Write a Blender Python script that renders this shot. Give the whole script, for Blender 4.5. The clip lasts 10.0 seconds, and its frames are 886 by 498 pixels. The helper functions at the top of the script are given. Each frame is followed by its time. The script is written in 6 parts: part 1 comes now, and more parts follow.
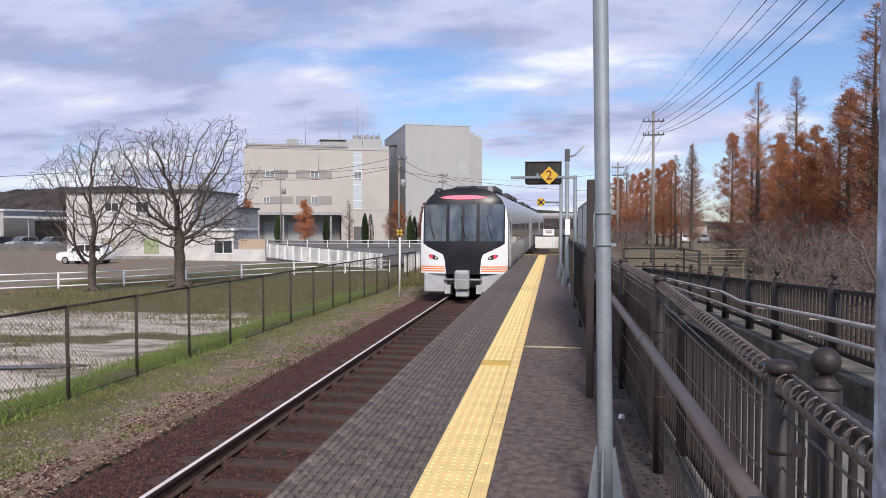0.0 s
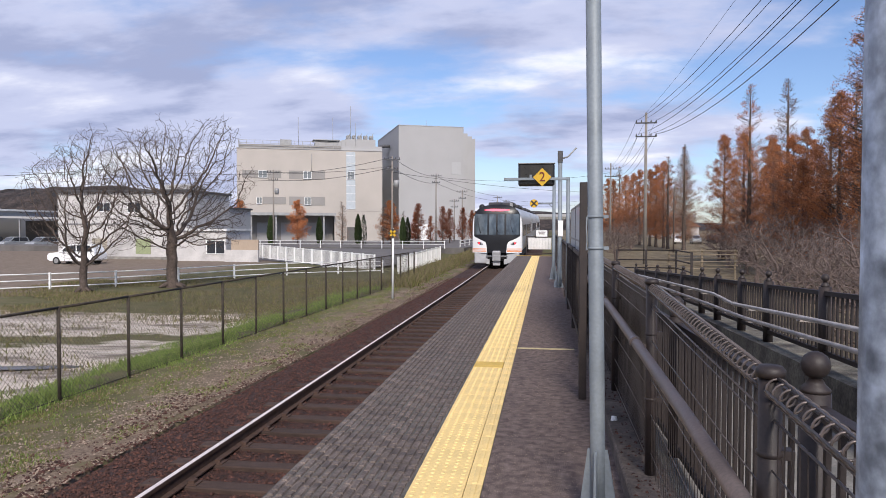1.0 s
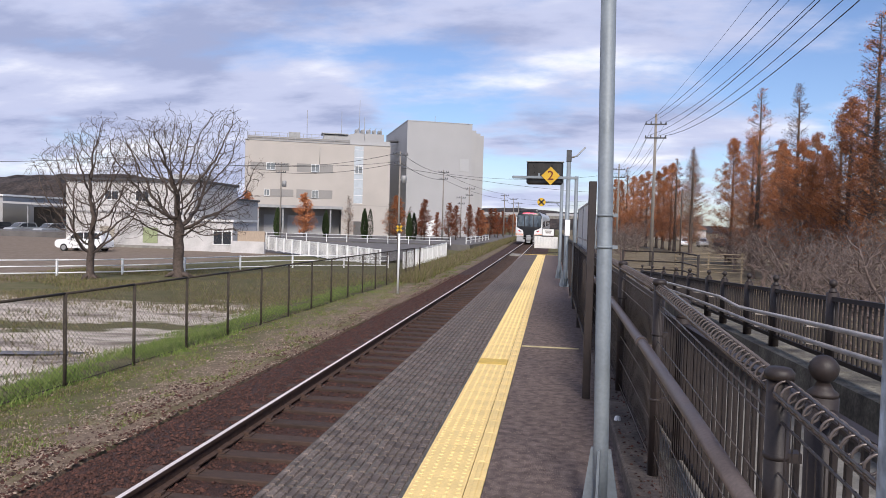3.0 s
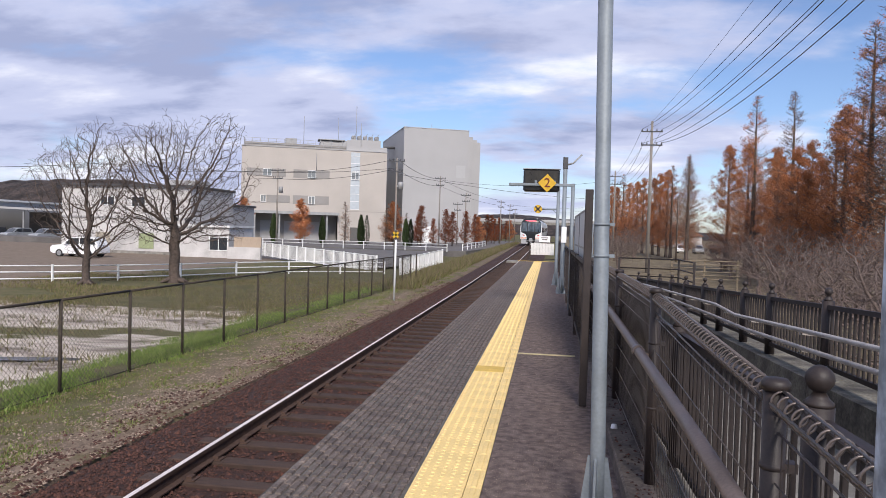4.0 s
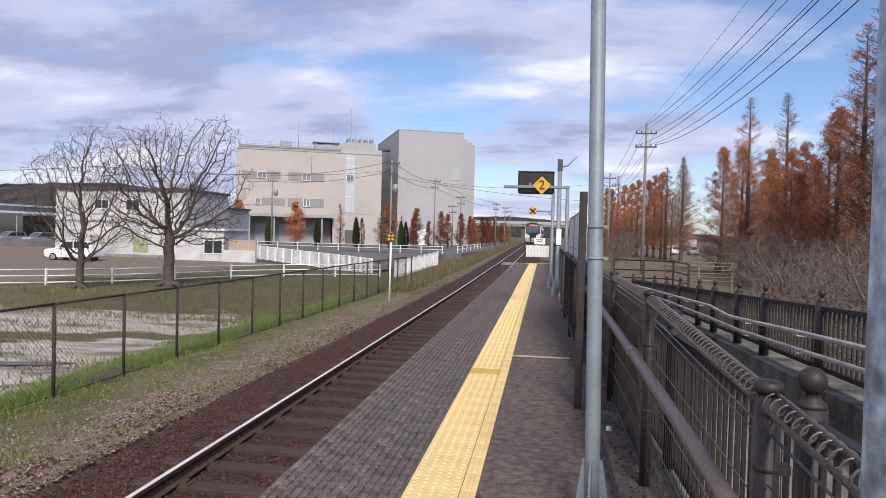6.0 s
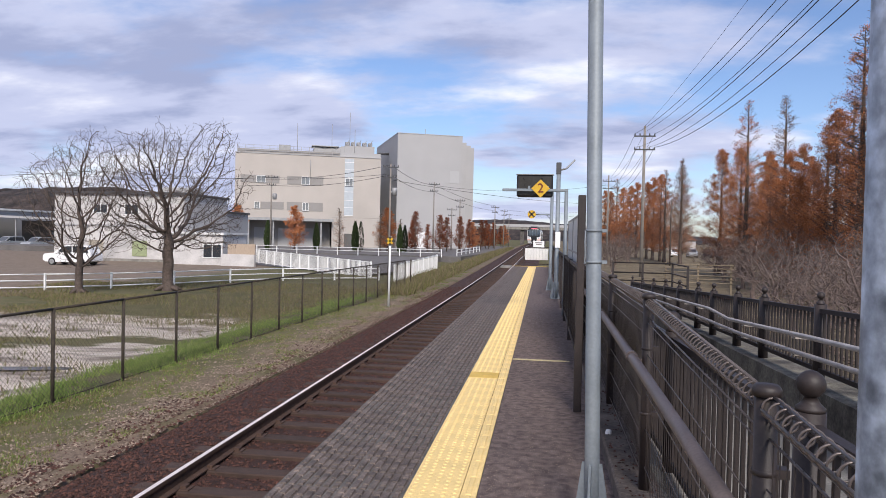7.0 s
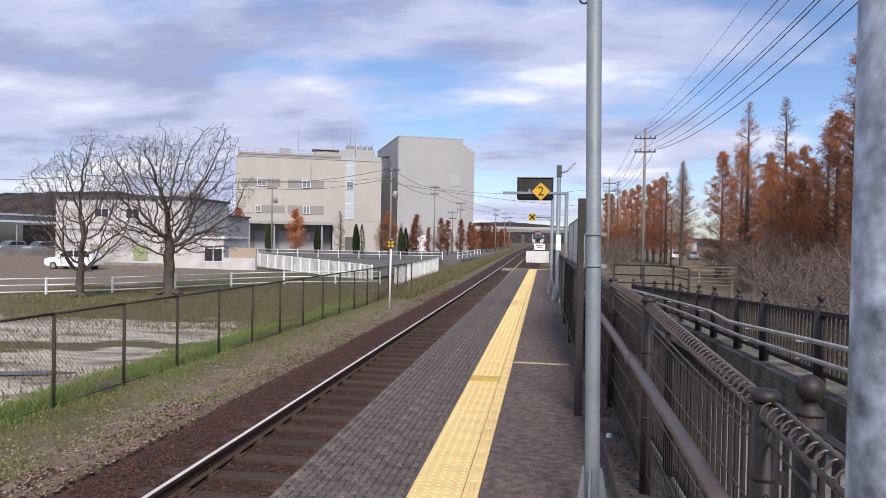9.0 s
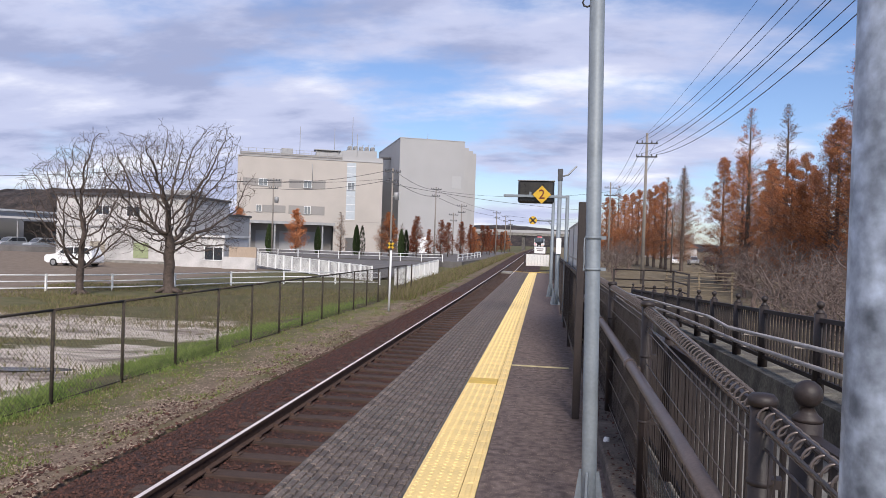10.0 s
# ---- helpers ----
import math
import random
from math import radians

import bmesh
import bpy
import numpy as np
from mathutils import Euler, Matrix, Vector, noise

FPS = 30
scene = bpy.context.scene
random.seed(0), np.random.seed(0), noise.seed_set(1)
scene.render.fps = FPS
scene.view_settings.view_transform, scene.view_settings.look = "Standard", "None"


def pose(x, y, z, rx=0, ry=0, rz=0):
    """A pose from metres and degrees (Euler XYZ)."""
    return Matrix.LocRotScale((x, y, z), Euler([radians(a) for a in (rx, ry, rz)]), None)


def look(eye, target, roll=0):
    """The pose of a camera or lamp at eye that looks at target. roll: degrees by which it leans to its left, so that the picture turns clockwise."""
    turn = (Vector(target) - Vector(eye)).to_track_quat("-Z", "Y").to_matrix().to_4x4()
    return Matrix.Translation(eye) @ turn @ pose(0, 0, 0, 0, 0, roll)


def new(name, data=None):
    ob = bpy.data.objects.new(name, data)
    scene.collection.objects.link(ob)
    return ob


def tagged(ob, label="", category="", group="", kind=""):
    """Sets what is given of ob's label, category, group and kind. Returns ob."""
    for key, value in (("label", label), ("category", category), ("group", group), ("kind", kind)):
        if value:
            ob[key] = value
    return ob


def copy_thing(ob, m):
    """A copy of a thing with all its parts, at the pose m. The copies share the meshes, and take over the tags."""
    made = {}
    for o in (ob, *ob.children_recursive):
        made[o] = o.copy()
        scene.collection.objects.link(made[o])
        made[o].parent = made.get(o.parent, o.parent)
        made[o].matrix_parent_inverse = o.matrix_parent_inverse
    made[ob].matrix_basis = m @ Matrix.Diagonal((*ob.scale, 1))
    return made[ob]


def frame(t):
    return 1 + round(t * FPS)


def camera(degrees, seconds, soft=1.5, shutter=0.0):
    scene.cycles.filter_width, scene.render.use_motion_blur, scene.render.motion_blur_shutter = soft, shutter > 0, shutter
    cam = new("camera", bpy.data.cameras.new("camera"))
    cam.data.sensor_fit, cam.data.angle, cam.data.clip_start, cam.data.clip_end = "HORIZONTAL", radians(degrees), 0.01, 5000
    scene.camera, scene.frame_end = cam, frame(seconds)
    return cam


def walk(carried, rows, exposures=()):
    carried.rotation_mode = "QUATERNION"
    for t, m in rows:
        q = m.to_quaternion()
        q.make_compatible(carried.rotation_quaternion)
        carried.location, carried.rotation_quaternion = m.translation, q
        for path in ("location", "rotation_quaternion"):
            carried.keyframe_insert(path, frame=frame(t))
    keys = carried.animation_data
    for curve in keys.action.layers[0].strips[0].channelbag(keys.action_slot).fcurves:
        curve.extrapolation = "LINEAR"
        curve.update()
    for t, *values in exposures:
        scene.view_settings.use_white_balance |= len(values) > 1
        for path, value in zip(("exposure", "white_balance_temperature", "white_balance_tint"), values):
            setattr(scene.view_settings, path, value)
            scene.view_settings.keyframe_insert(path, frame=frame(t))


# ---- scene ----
import collections

cam = camera(64.0, 10.0, soft=0.8)
PATH = [
    (0, (0.002, -0.006, 1.411), (-0.306, 1.969, 1.349), -0.0),
    (0.5, (0.0, -0.013, 1.415), (-0.291, 1.965, 1.354), -0.1),
    (1, (0.002, -0.017, 1.423), (-0.287, 1.962, 1.363), 0.1),
    (1.5, (-0.002, -0.018, 1.425), (-0.299, 1.959, 1.361), 0.5),
    (2, (-0.008, -0.022, 1.42), (-0.314, 1.953, 1.349), 1.0),
    (2.5, (-0.009, -0.016, 1.411), (-0.319, 1.959, 1.337), 1.4),
    (4, (-0.015, -0.027, 1.425), (-0.31, 1.95, 1.373), 1.7),
    (4.5, (-0.015, -0.025, 1.426), (-0.306, 1.953, 1.378), 1.6),
    (5, (-0.008, -0.025, 1.428), (-0.294, 1.954, 1.381), 1.6),
    (5.5, (-0.01, -0.025, 1.428), (-0.293, 1.954, 1.381), 1.6),
    (7, (-0.007, -0.029, 1.434), (-0.287, 1.951, 1.398), 1.3),
    (7.5, (-0.005, -0.028, 1.441), (-0.281, 1.952, 1.409), 1.3),
    (8, (-0.002, -0.035, 1.439), (-0.278, 1.946, 1.409), 1.2),
    (8.5, (-0.001, -0.039, 1.44), (-0.28, 1.942, 1.412), 1.1),
    (9, (0.001, -0.029, 1.442), (-0.282, 1.951, 1.414), 1.1),
    (9.5, (0.002, -0.045, 1.446), (-0.283, 1.935, 1.42), 1.4),
    (10, (0.004, -0.028, 1.437), (-0.28, 1.952, 1.415), 1.9),
]
walk(cam, [(t, look(eye, target, roll)) for t, eye, target, roll in PATH])

# ---- light ----
SUN_EL, SUN_AZ = radians(39), radians(166)   # azimuth clockwise from +y
world = bpy.data.worlds.new("sky")
scene.world = world
world.use_nodes = True
wn, wl = world.node_tree.nodes, world.node_tree.links
wn.clear()
w_out = wn.new("ShaderNodeOutputWorld")
w_bg = wn.new("ShaderNodeBackground")
sky = wn.new("ShaderNodeTexSky")
sky.sky_type, sky.sun_disc = "NISHITA", False
sky.sun_elevation, sky.sun_rotation = SUN_EL, SUN_AZ
sky.air_density, sky.dust_density, sky.ozone_density = 1.0, 0.6, 1.6
SKY_STRENGTH = 0.088


def sky_clouds():
    """Layered cloud sheet: the view direction is laid on a flat layer overhead."""
    co = wn.new("ShaderNodeTexCoord")
    sep = wn.new("ShaderNodeSeparateXYZ")
    wl.new(co.outputs["Generated"], sep.inputs[0])
    zz = wn.new("ShaderNodeMath"); zz.operation = "MAXIMUM"; zz.inputs[1].default_value = 0.0
    wl.new(sep.outputs[2], zz.inputs[0])
    za = wn.new("ShaderNodeMath"); za.operation = "ADD"; za.inputs[1].default_value = 0.21
    wl.new(zz.outputs[0], za.inputs[0])
    flat = []
    for n in (0, 1):
        d = wn.new("ShaderNodeMath"); d.operation = "DIVIDE"
        wl.new(sep.outputs[n], d.inputs[0]); wl.new(za.outputs[0], d.inputs[1])
        flat.append(d)
    com = wn.new("ShaderNodeCombineXYZ")
    wl.new(flat[0].outputs[0], com.inputs[0]); wl.new(flat[1].outputs[0], com.inputs[1])

    def noise_at(scale, detail, rough, offset, stretch=(1, 1, 1)):
        mp = wn.new("ShaderNodeMapping")
        mp.inputs["Location"].default_value = offset
        mp.inputs["Scale"].default_value = stretch
        wl.new(com.outputs[0], mp.inputs[0])
        nz = wn.new("ShaderNodeTexNoise")
        nz.inputs["Scale"].default_value, nz.inputs["Detail"].default_value = scale, detail
        nz.inputs["Roughness"].default_value = rough
        wl.new(mp.outputs[0], nz.inputs["Vector"])
        return nz.outputs["Fac"]

    def ramp(src, stops):
        r = wn.new("ShaderNodeValToRGB")
        e = r.color_ramp.elements
        while len(e) > 1:
            e.remove(e[-1])
        e[0].position, e[0].color = stops[0][0], (*stops[0][1], 1)
        for p, c in stops[1:]:
            e.new(p).color = (*c, 1)
        r.color_ramp.interpolation = "EASE"
        wl.new(src, r.inputs[0])
        return r.outputs[0]

    clear = wn.new("ShaderNodeMapRange")
    for i, v in enumerate((-1.2, 0.8, -0.07, 0.125)):
        clear.inputs[i + 1].default_value = v
    wl.new(flat[0].outputs[0], clear.inputs[0])
    thin = wn.new("ShaderNodeMath"); thin.operation = "SUBTRACT"
    wl.new(noise_at(0.85, 9, 0.56, (1.3, 0.4, 0), (0.8, 1.15, 1)), thin.inputs[0])
    wl.new(clear.outputs[0], thin.inputs[1])
    cover = ramp(thin.outputs[0], [(0.40, (0, 0, 0)), (0.53, (1, 1, 1))])
    shade = ramp(noise_at(1.7, 8, 0.55, (4.2, 2.1, 3), (0.7, 1.2, 1)), [(0.36, (3.3, 3.75, 5.7)), (0.50, (5.1, 5.5, 7.5)), (0.69, (8.7, 8.8, 9.7))])
    blue = wn.new("ShaderNodeMix"); blue.data_type = "RGBA"; blue.blend_type = "MULTIPLY"
    blue.inputs[0].default_value = 1.0
    wl.new(sky.outputs[0], blue.inputs[6]); blue.inputs[7].default_value = (0.92, 0.98, 1.2, 1)
    mix = wn.new("ShaderNodeMix"); mix.data_type = "RGBA"
    wl.new(cover, mix.inputs[0])
    wl.new(blue.outputs[2], mix.inputs[6])
    wl.new(shade, mix.inputs[7])
    return mix.outputs[2]


wl.new(sky_clouds(), w_bg.inputs[0])
w_bg.inputs[1].default_value = SKY_STRENGTH
wl.new(w_bg.outputs[0], w_out.inputs[0])
sun_data = bpy.data.lights.new("sun", "SUN")
sun_data.energy, sun_data.angle, sun_data.color = 3.0, radians(16), (1.0, 0.92, 0.84)
sun = new("sun", sun_data)
_d = Vector((math.sin(SUN_AZ) * math.cos(SUN_EL), math.cos(SUN_AZ) * math.cos(SUN_EL), math.sin(SUN_EL)))
sun.matrix_world = look(_d * 50, (0, 0, 0))
scene.view_settings.exposure = 0.42


# ---- materials ----
def mat(name, color, rough=0.7, metal=0.0, var=0.25, scale=6.0, fine=60.0, bump=0.15, tint=None, rnd=0.0, stain=0.0, spec=0.5, stretch=(1, 1, 1), depth=0.01):
    """Base colour with coarse patches, fine grain, relief and per-object variation."""
    m = bpy.data.materials.new(name)
    m.use_nodes = True
    nt, n, l = m.node_tree, m.node_tree.nodes, m.node_tree.links
    bs = n["Principled BSDF"]
    bs.inputs["Roughness"].default_value, bs.inputs["Metallic"].default_value = rough, metal
    bs.inputs["Specular IOR Level"].default_value = spec
    co = n.new("ShaderNodeTexCoord")
    mp = n.new("ShaderNodeMapping")
    mp.inputs["Scale"].default_value = stretch
    l.new(co.outputs["Object"], mp.inputs[0])
    a = n.new("ShaderNodeTexNoise"); a.inputs["Scale"].default_value = scale; a.inputs["Detail"].default_value = 5
    b = n.new("ShaderNodeTexNoise"); b.inputs["Scale"].default_value = fine; b.inputs["Detail"].default_value = 4
    l.new(mp.outputs[0], a.inputs["Vector"]); l.new(mp.outputs[0], b.inputs["Vector"])
    dark = tuple(c * (1 - var) for c in color)
    light = tuple(min(1, c * (1 + var)) for c in (tint or color))
    m1 = n.new("ShaderNodeMix"); m1.data_type = "RGBA"
    r1 = n.new("ShaderNodeMapRange"); r1.inputs[1].default_value, r1.inputs[2].default_value = 0.32, 0.68
    l.new(a.outputs["Fac"], r1.inputs[0]); l.new(r1.outputs[0], m1.inputs[0])
    m1.inputs[6].default_value, m1.inputs[7].default_value = (*dark, 1), (*light, 1)
    m2 = n.new("ShaderNodeMix"); m2.data_type = "RGBA"; m2.blend_type = "MULTIPLY"
    m2.inputs[0].default_value = 1.0
    r2 = n.new("ShaderNodeMapRange"); r2.inputs[1].default_value, r2.inputs[2].default_value = 0.3, 0.7
    r2.inputs[3].default_value, r2.inputs[4].default_value = 1 - var * 0.9, 1 + var * 0.6
    l.new(b.outputs["Fac"], r2.inputs[0])
    l.new(m1.outputs[2], m2.inputs[6]); l.new(r2.outputs[0], m2.inputs[7])
    out = m2.outputs[2]
    if stain:
        c = n.new("ShaderNodeTexNoise"); c.inputs["Scale"].default_value = scale * 0.35; c.inputs["Detail"].default_value = 7
        c.inputs["Roughness"].default_value = 0.65
        l.new(mp.outputs[0], c.inputs["Vector"])
        r3 = n.new("ShaderNodeMapRange"); r3.inputs[1].default_value, r3.inputs[2].default_value = 0.5, 0.62
        r3.inputs[3].default_value, r3.inputs[4].default_value = 1.0, 1 - stain
        l.new(c.outputs["Fac"], r3.inputs[0])
        m3 = n.new("ShaderNodeMix"); m3.data_type = "RGBA"; m3.blend_type = "MULTIPLY"; m3.inputs[0].default_value = 1.0
        l.new(out, m3.inputs[6]); l.new(r3.outputs[0], m3.inputs[7])
        out = m3.outputs[2]
    if rnd:
        oi = n.new("ShaderNodeObjectInfo")
        gi = n.new("ShaderNodeNewGeometry")
        ad = n.new("ShaderNodeMath"); ad.operation = "ADD"
        l.new(oi.outputs["Random"], ad.inputs[0]); l.new(gi.outputs["Random Per Island"], ad.inputs[1])
        fr = n.new("ShaderNodeMath"); fr.operation = "FRACT"; l.new(ad.outputs[0], fr.inputs[0])
        r4 = n.new("ShaderNodeMapRange"); r4.inputs[3].default_value, r4.inputs[4].default_value = 1 - rnd, 1 + rnd
        l.new(fr.outputs[0], r4.inputs[0])
        m4 = n.new("ShaderNodeMix"); m4.data_type = "RGBA"; m4.blend_type = "MULTIPLY"; m4.inputs[0].default_value = 1.0
        l.new(out, m4.inputs[6]); l.new(r4.outputs[0], m4.inputs[7])
        out = m4.outputs[2]
    l.new(out, bs.inputs["Base Color"])
    rr = n.new("ShaderNodeMapRange"); rr.inputs[3].default_value, rr.inputs[4].default_value = max(0.02, rough - 0.12), min(1, rough + 0.12)
    l.new(a.outputs["Fac"], rr.inputs[0]); l.new(rr.outputs[0], bs.inputs["Roughness"])
    if bump:
        bp = n.new("ShaderNodeBump"); bp.inputs["Strength"].default_value = bump; bp.inputs["Distance"].default_value = depth
        l.new(b.outputs["Fac"], bp.inputs["Height"]); l.new(bp.outputs[0], bs.inputs["Normal"])
    return m


def glow(name, color, strength):
    m = bpy.data.materials.new(name)
    m.use_nodes = True
    bs = m.node_tree.nodes["Principled BSDF"]
    bs.inputs["Base Color"].default_value = (*color, 1)
    bs.inputs["Emission Color"].default_value = (*color, 1)
    bs.inputs["Emission Strength"].default_value = strength
    return m


def glass(name, color, rough=0.05):
    m = bpy.data.materials.new(name)
    m.use_nodes = True
    bs = m.node_tree.nodes["Principled BSDF"]
    bs.inputs["Base Color"].default_value = (*color, 1)
    bs.inputs["Roughness"].default_value = rough
    bs.inputs["Specular IOR Level"].default_value = 0.8
    return m


def ground_material():
    """Field: grass, bare grey sand and mud by large patches; gravel towards the track."""
    m = bpy.data.materials.new("field")
    m.use_nodes = True
    n, l = m.node_tree.nodes, m.node_tree.links
    bs = n["Principled BSDF"]; bs.inputs["Roughness"].default_value = 0.95
    bs.inputs["Specular IOR Level"].default_value = 0.15
    co = n.new("ShaderNodeTexCoord")

    def nz(scale, detail, stretch=(1, 1, 1), off=(0, 0, 0), rough=0.6):
        mp = n.new("ShaderNodeMapping"); mp.inputs["Scale"].default_value = stretch; mp.inputs["Location"].default_value = off
        l.new(co.outputs["Object"], mp.inputs[0])
        t = n.new("ShaderNodeTexNoise"); t.inputs["Scale"].default_value = scale; t.inputs["Detail"].default_value = detail
        t.inputs["Roughness"].default_value = rough
        l.new(mp.outputs[0], t.inputs["Vector"])
        return t.outputs["Fac"]

    def rng(src, a, b, c=0.0, d=1.0):
        r = n.new("ShaderNodeMapRange")
        for i, v in enumerate((a, b, c, d)):
            r.inputs[i + 1].default_value = v
        l.new(src, r.inputs[0])
        return r.outputs[0]

    def mix(fac, a, b):
        x = n.new("ShaderNodeMix"); x.data_type = "RGBA"
        l.new(fac, x.inputs[0])
        for i, v in ((6, a), (7, b)):
            if isinstance(v, tuple):
                x.inputs[i].default_value = (*v, 1)
            else:
                l.new(v, x.inputs[i])
        return x.outputs[2]

    def mul(a, b):
        x = n.new("ShaderNodeMath"); x.operation = "MULTIPLY"
        l.new(a, x.inputs[0]); l.new(b, x.inputs[1])
        return x.outputs[0]

    grass = mix(rng(nz(1.3, 6), 0.35, 0.65), (0.062, 0.072, 0.026), (0.135, 0.115, 0.06))
    grass = mix(rng(nz(22, 5), 0.35, 0.7, 0, 0.6), grass, (0.17, 0.15, 0.085))
    sand = mix(rng(nz(0.8, 7, (0.4, 1.6, 1)), 0.36, 0.52), (0.20, 0.165, 0.14), (0.64, 0.56, 0.48))
    sand = mix(rng(nz(30, 4), 0.4, 0.7, 0, 0.5), sand, (0.15, 0.13, 0.11))
    gravel = mix(rng(nz(14, 8, rough=0.85), 0.36, 0.64), (0.08, 0.055, 0.040), (0.28, 0.215, 0.16))
    sep = n.new("ShaderNodeSeparateXYZ"); l.new(co.outputs["Object"], sep.inputs[0])
    x, y = sep.outputs[0], sep.outputs[1]
    # bare tracks run along the field past the wire fence
    in_field = mul(rng(x, -8.4, -9.2), rng(x, -24, -21))
    wob = n.new("ShaderNodeMath"); wob.operation = "MULTIPLY_ADD"
    l.new(nz(0.42, 7, (0.5, 1, 1), (3.8, 0.3, 0), 0.62), wob.inputs[0]); wob.inputs[1].default_value = 9.0
    l.new(y, wob.inputs[2])
    w = wob.outputs[0]
    near_band = mul(rng(w, 13.6, 14.1), rng(w, 21.2, 20.6))
    far_band = mul(rng(w, 22.7, 23.2), rng(w, 27.4, 26.8))
    two = n.new("ShaderNodeMath"); two.operation = "ADD"
    l.new(near_band, two.inputs[0]); l.new(far_band, two.inputs[1])
    bare = mul(two.outputs[0], in_field)
    col = mix(bare, grass, sand)
    lot = mul(rng(x, -22.5, -24.5), rng(y, 100, 96))
    col = mix(lot, col, mix(rng(nz(2, 6), 0.3, 0.7), (0.16, 0.125, 0.095), (0.24, 0.19, 0.15)))
    verge = mul(rng(x, -6.9, -5.4), rng(x, -3.2, -3.6))
    col = mix(mul(verge, rng(nz(0.9, 6), 0.36, 0.52)), col, gravel)
    right = rng(x, 3, 5)
    col = mix(right, col, mix(rng(nz(1.2, 6), 0.35, 0.65), (0.11, 0.088, 0.058), (0.23, 0.185, 0.12)))
    l.new(col, bs.inputs["Base Color"])
    bp = n.new("ShaderNodeBump"); bp.inputs["Strength"].default_value = 0.6; bp.inputs["Distance"].default_value = 0.03
    l.new(nz(18, 7), bp.inputs["Height"]); l.new(bp.outputs[0], bs.inputs["Normal"])
    return m


M = {}
M["ground"] = ground_material()
M["asphalt"] = mat("asphalt", (0.130, 0.088, 0.076), 0.9, var=0.36, scale=16, fine=120, bump=0.9, tint=(0.155, 0.116, 0.104), stain=0.22)
M["edge_mat"] = mat("edge_mat", (0.094, 0.070, 0.061), 0.75, var=0.5, scale=6, fine=70, bump=0.3, rnd=0.16, tint=(0.15, 0.118, 0.10), stain=0.3)
M["yellow"] = mat("yellow_tile", (0.83, 0.61, 0.255), 0.7, var=0.08, scale=4, fine=70, bump=0.1, rnd=0.035)
M["tan"] = mat("tan_tile", (0.66, 0.44, 0.10), 0.75, var=0.12, scale=5, fine=70, bump=0.2)
M["concrete"] = mat("concrete", (0.26, 0.245, 0.22), 0.9, var=0.25, scale=3, fine=60, bump=0.3, stain=0.35)
M["dark_concrete"] = mat("dark_concrete", (0.12, 0.11, 0.1), 0.9, var=0.3, scale=3, fine=60, bump=0.3, stain=0.35)
M["rail_side"] = mat("rusty_rail", (0.075, 0.043, 0.032), 0.8, var=0.3, scale=14, fine=120, bump=0.2)
M["rail_top"] = mat("rail_head", (0.80, 0.71, 0.67), 0.5, 0.25, var=0.08, scale=3, fine=80, bump=0.05)
M["sleeper"] = mat("sleeper", (0.056, 0.033, 0.025), 0.9, var=0.3, scale=7, fine=80, bump=0.5, rnd=0.15, stretch=(1, 3, 1))
M["ballast"] = mat("ballast", (0.046, 0.018, 0.013), 0.95, var=0.5, scale=9, fine=45, bump=1.0, depth=0.03)
M["stone"] = mat("ballast_stone", (0.068, 0.028, 0.020), 0.9, var=0.4, scale=20, fine=120, bump=0.3, rnd=0.5)
M["gravel"] = mat("verge_gravel", (0.25, 0.195, 0.15), 0.9, var=0.25, scale=20, fine=120, bump=0.3, rnd=0.5)
M["galv"] = mat("galvanised", (0.225, 0.255, 0.28), 0.6, 0.25, var=0.10, scale=9, fine=60, bump=0.04, stain=0.12)
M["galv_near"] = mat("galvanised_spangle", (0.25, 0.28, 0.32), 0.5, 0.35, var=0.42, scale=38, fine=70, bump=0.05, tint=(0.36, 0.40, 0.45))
M["brown"] = mat("brown_paint", (0.027, 0.019, 0.0175), 0.58, 0.0, var=0.25, scale=9, fine=90, bump=0.1)
M["brown_rail"] = mat("brown_handrail", (0.115, 0.090, 0.083), 0.45, 0.0, var=0.2, scale=6, fine=90, bump=0.08)
M["coil"] = mat("coated_wire", (0.12, 0.098, 0.09), 0.35, 0.25, var=0.2, scale=9, fine=90, bump=0)
M["pale_rail"] = mat("pale_handrail", (0.42, 0.38, 0.35), 0.45, 0.1, var=0.2, scale=6, fine=60, bump=0.05)
M["wire"] = mat("fence_wire", (0.085, 0.072, 0.055), 0.7, 0.2, var=0.25, scale=9, fine=60, bump=0)
M["fence_post"] = mat("weathered_post", (0.05, 0.038, 0.028), 0.85, 0.0, var=0.45, scale=10, fine=60, bump=0.2)
M["white"] = mat("white_paint", (0.78, 0.78, 0.77), 0.6, var=0.07, scale=3, fine=30, bump=0.03)
M["pale_glass"] = glass("pale_glass", (0.19, 0.205, 0.215), 0.1)
M["ramp_concrete"] = mat("mossy_concrete", (0.13, 0.112, 0.096), 0.95, var=0.4, scale=4, fine=40, bump=0.6, tint=(0.16, 0.148, 0.118), stain=0.5)
M["kerb_dirty"] = mat("dirty_kerb", (0.115, 0.092, 0.078), 0.95, var=0.4, scale=5, fine=45, bump=0.6, stain=0.5)
M["off_white"] = mat("weathered_white", (0.66, 0.655, 0.64), 0.7, var=0.12, scale=1.2, fine=20, bump=0.05, stain=0.12)
M["train_white"] = mat("train_white", (0.80, 0.80, 0.80), 0.25, var=0.03, scale=1, fine=20, bump=0)
M["train_side"] = mat("train_steel", (0.42, 0.42, 0.44), 0.32, 0.15, var=0.06, scale=1, fine=30, bump=0)
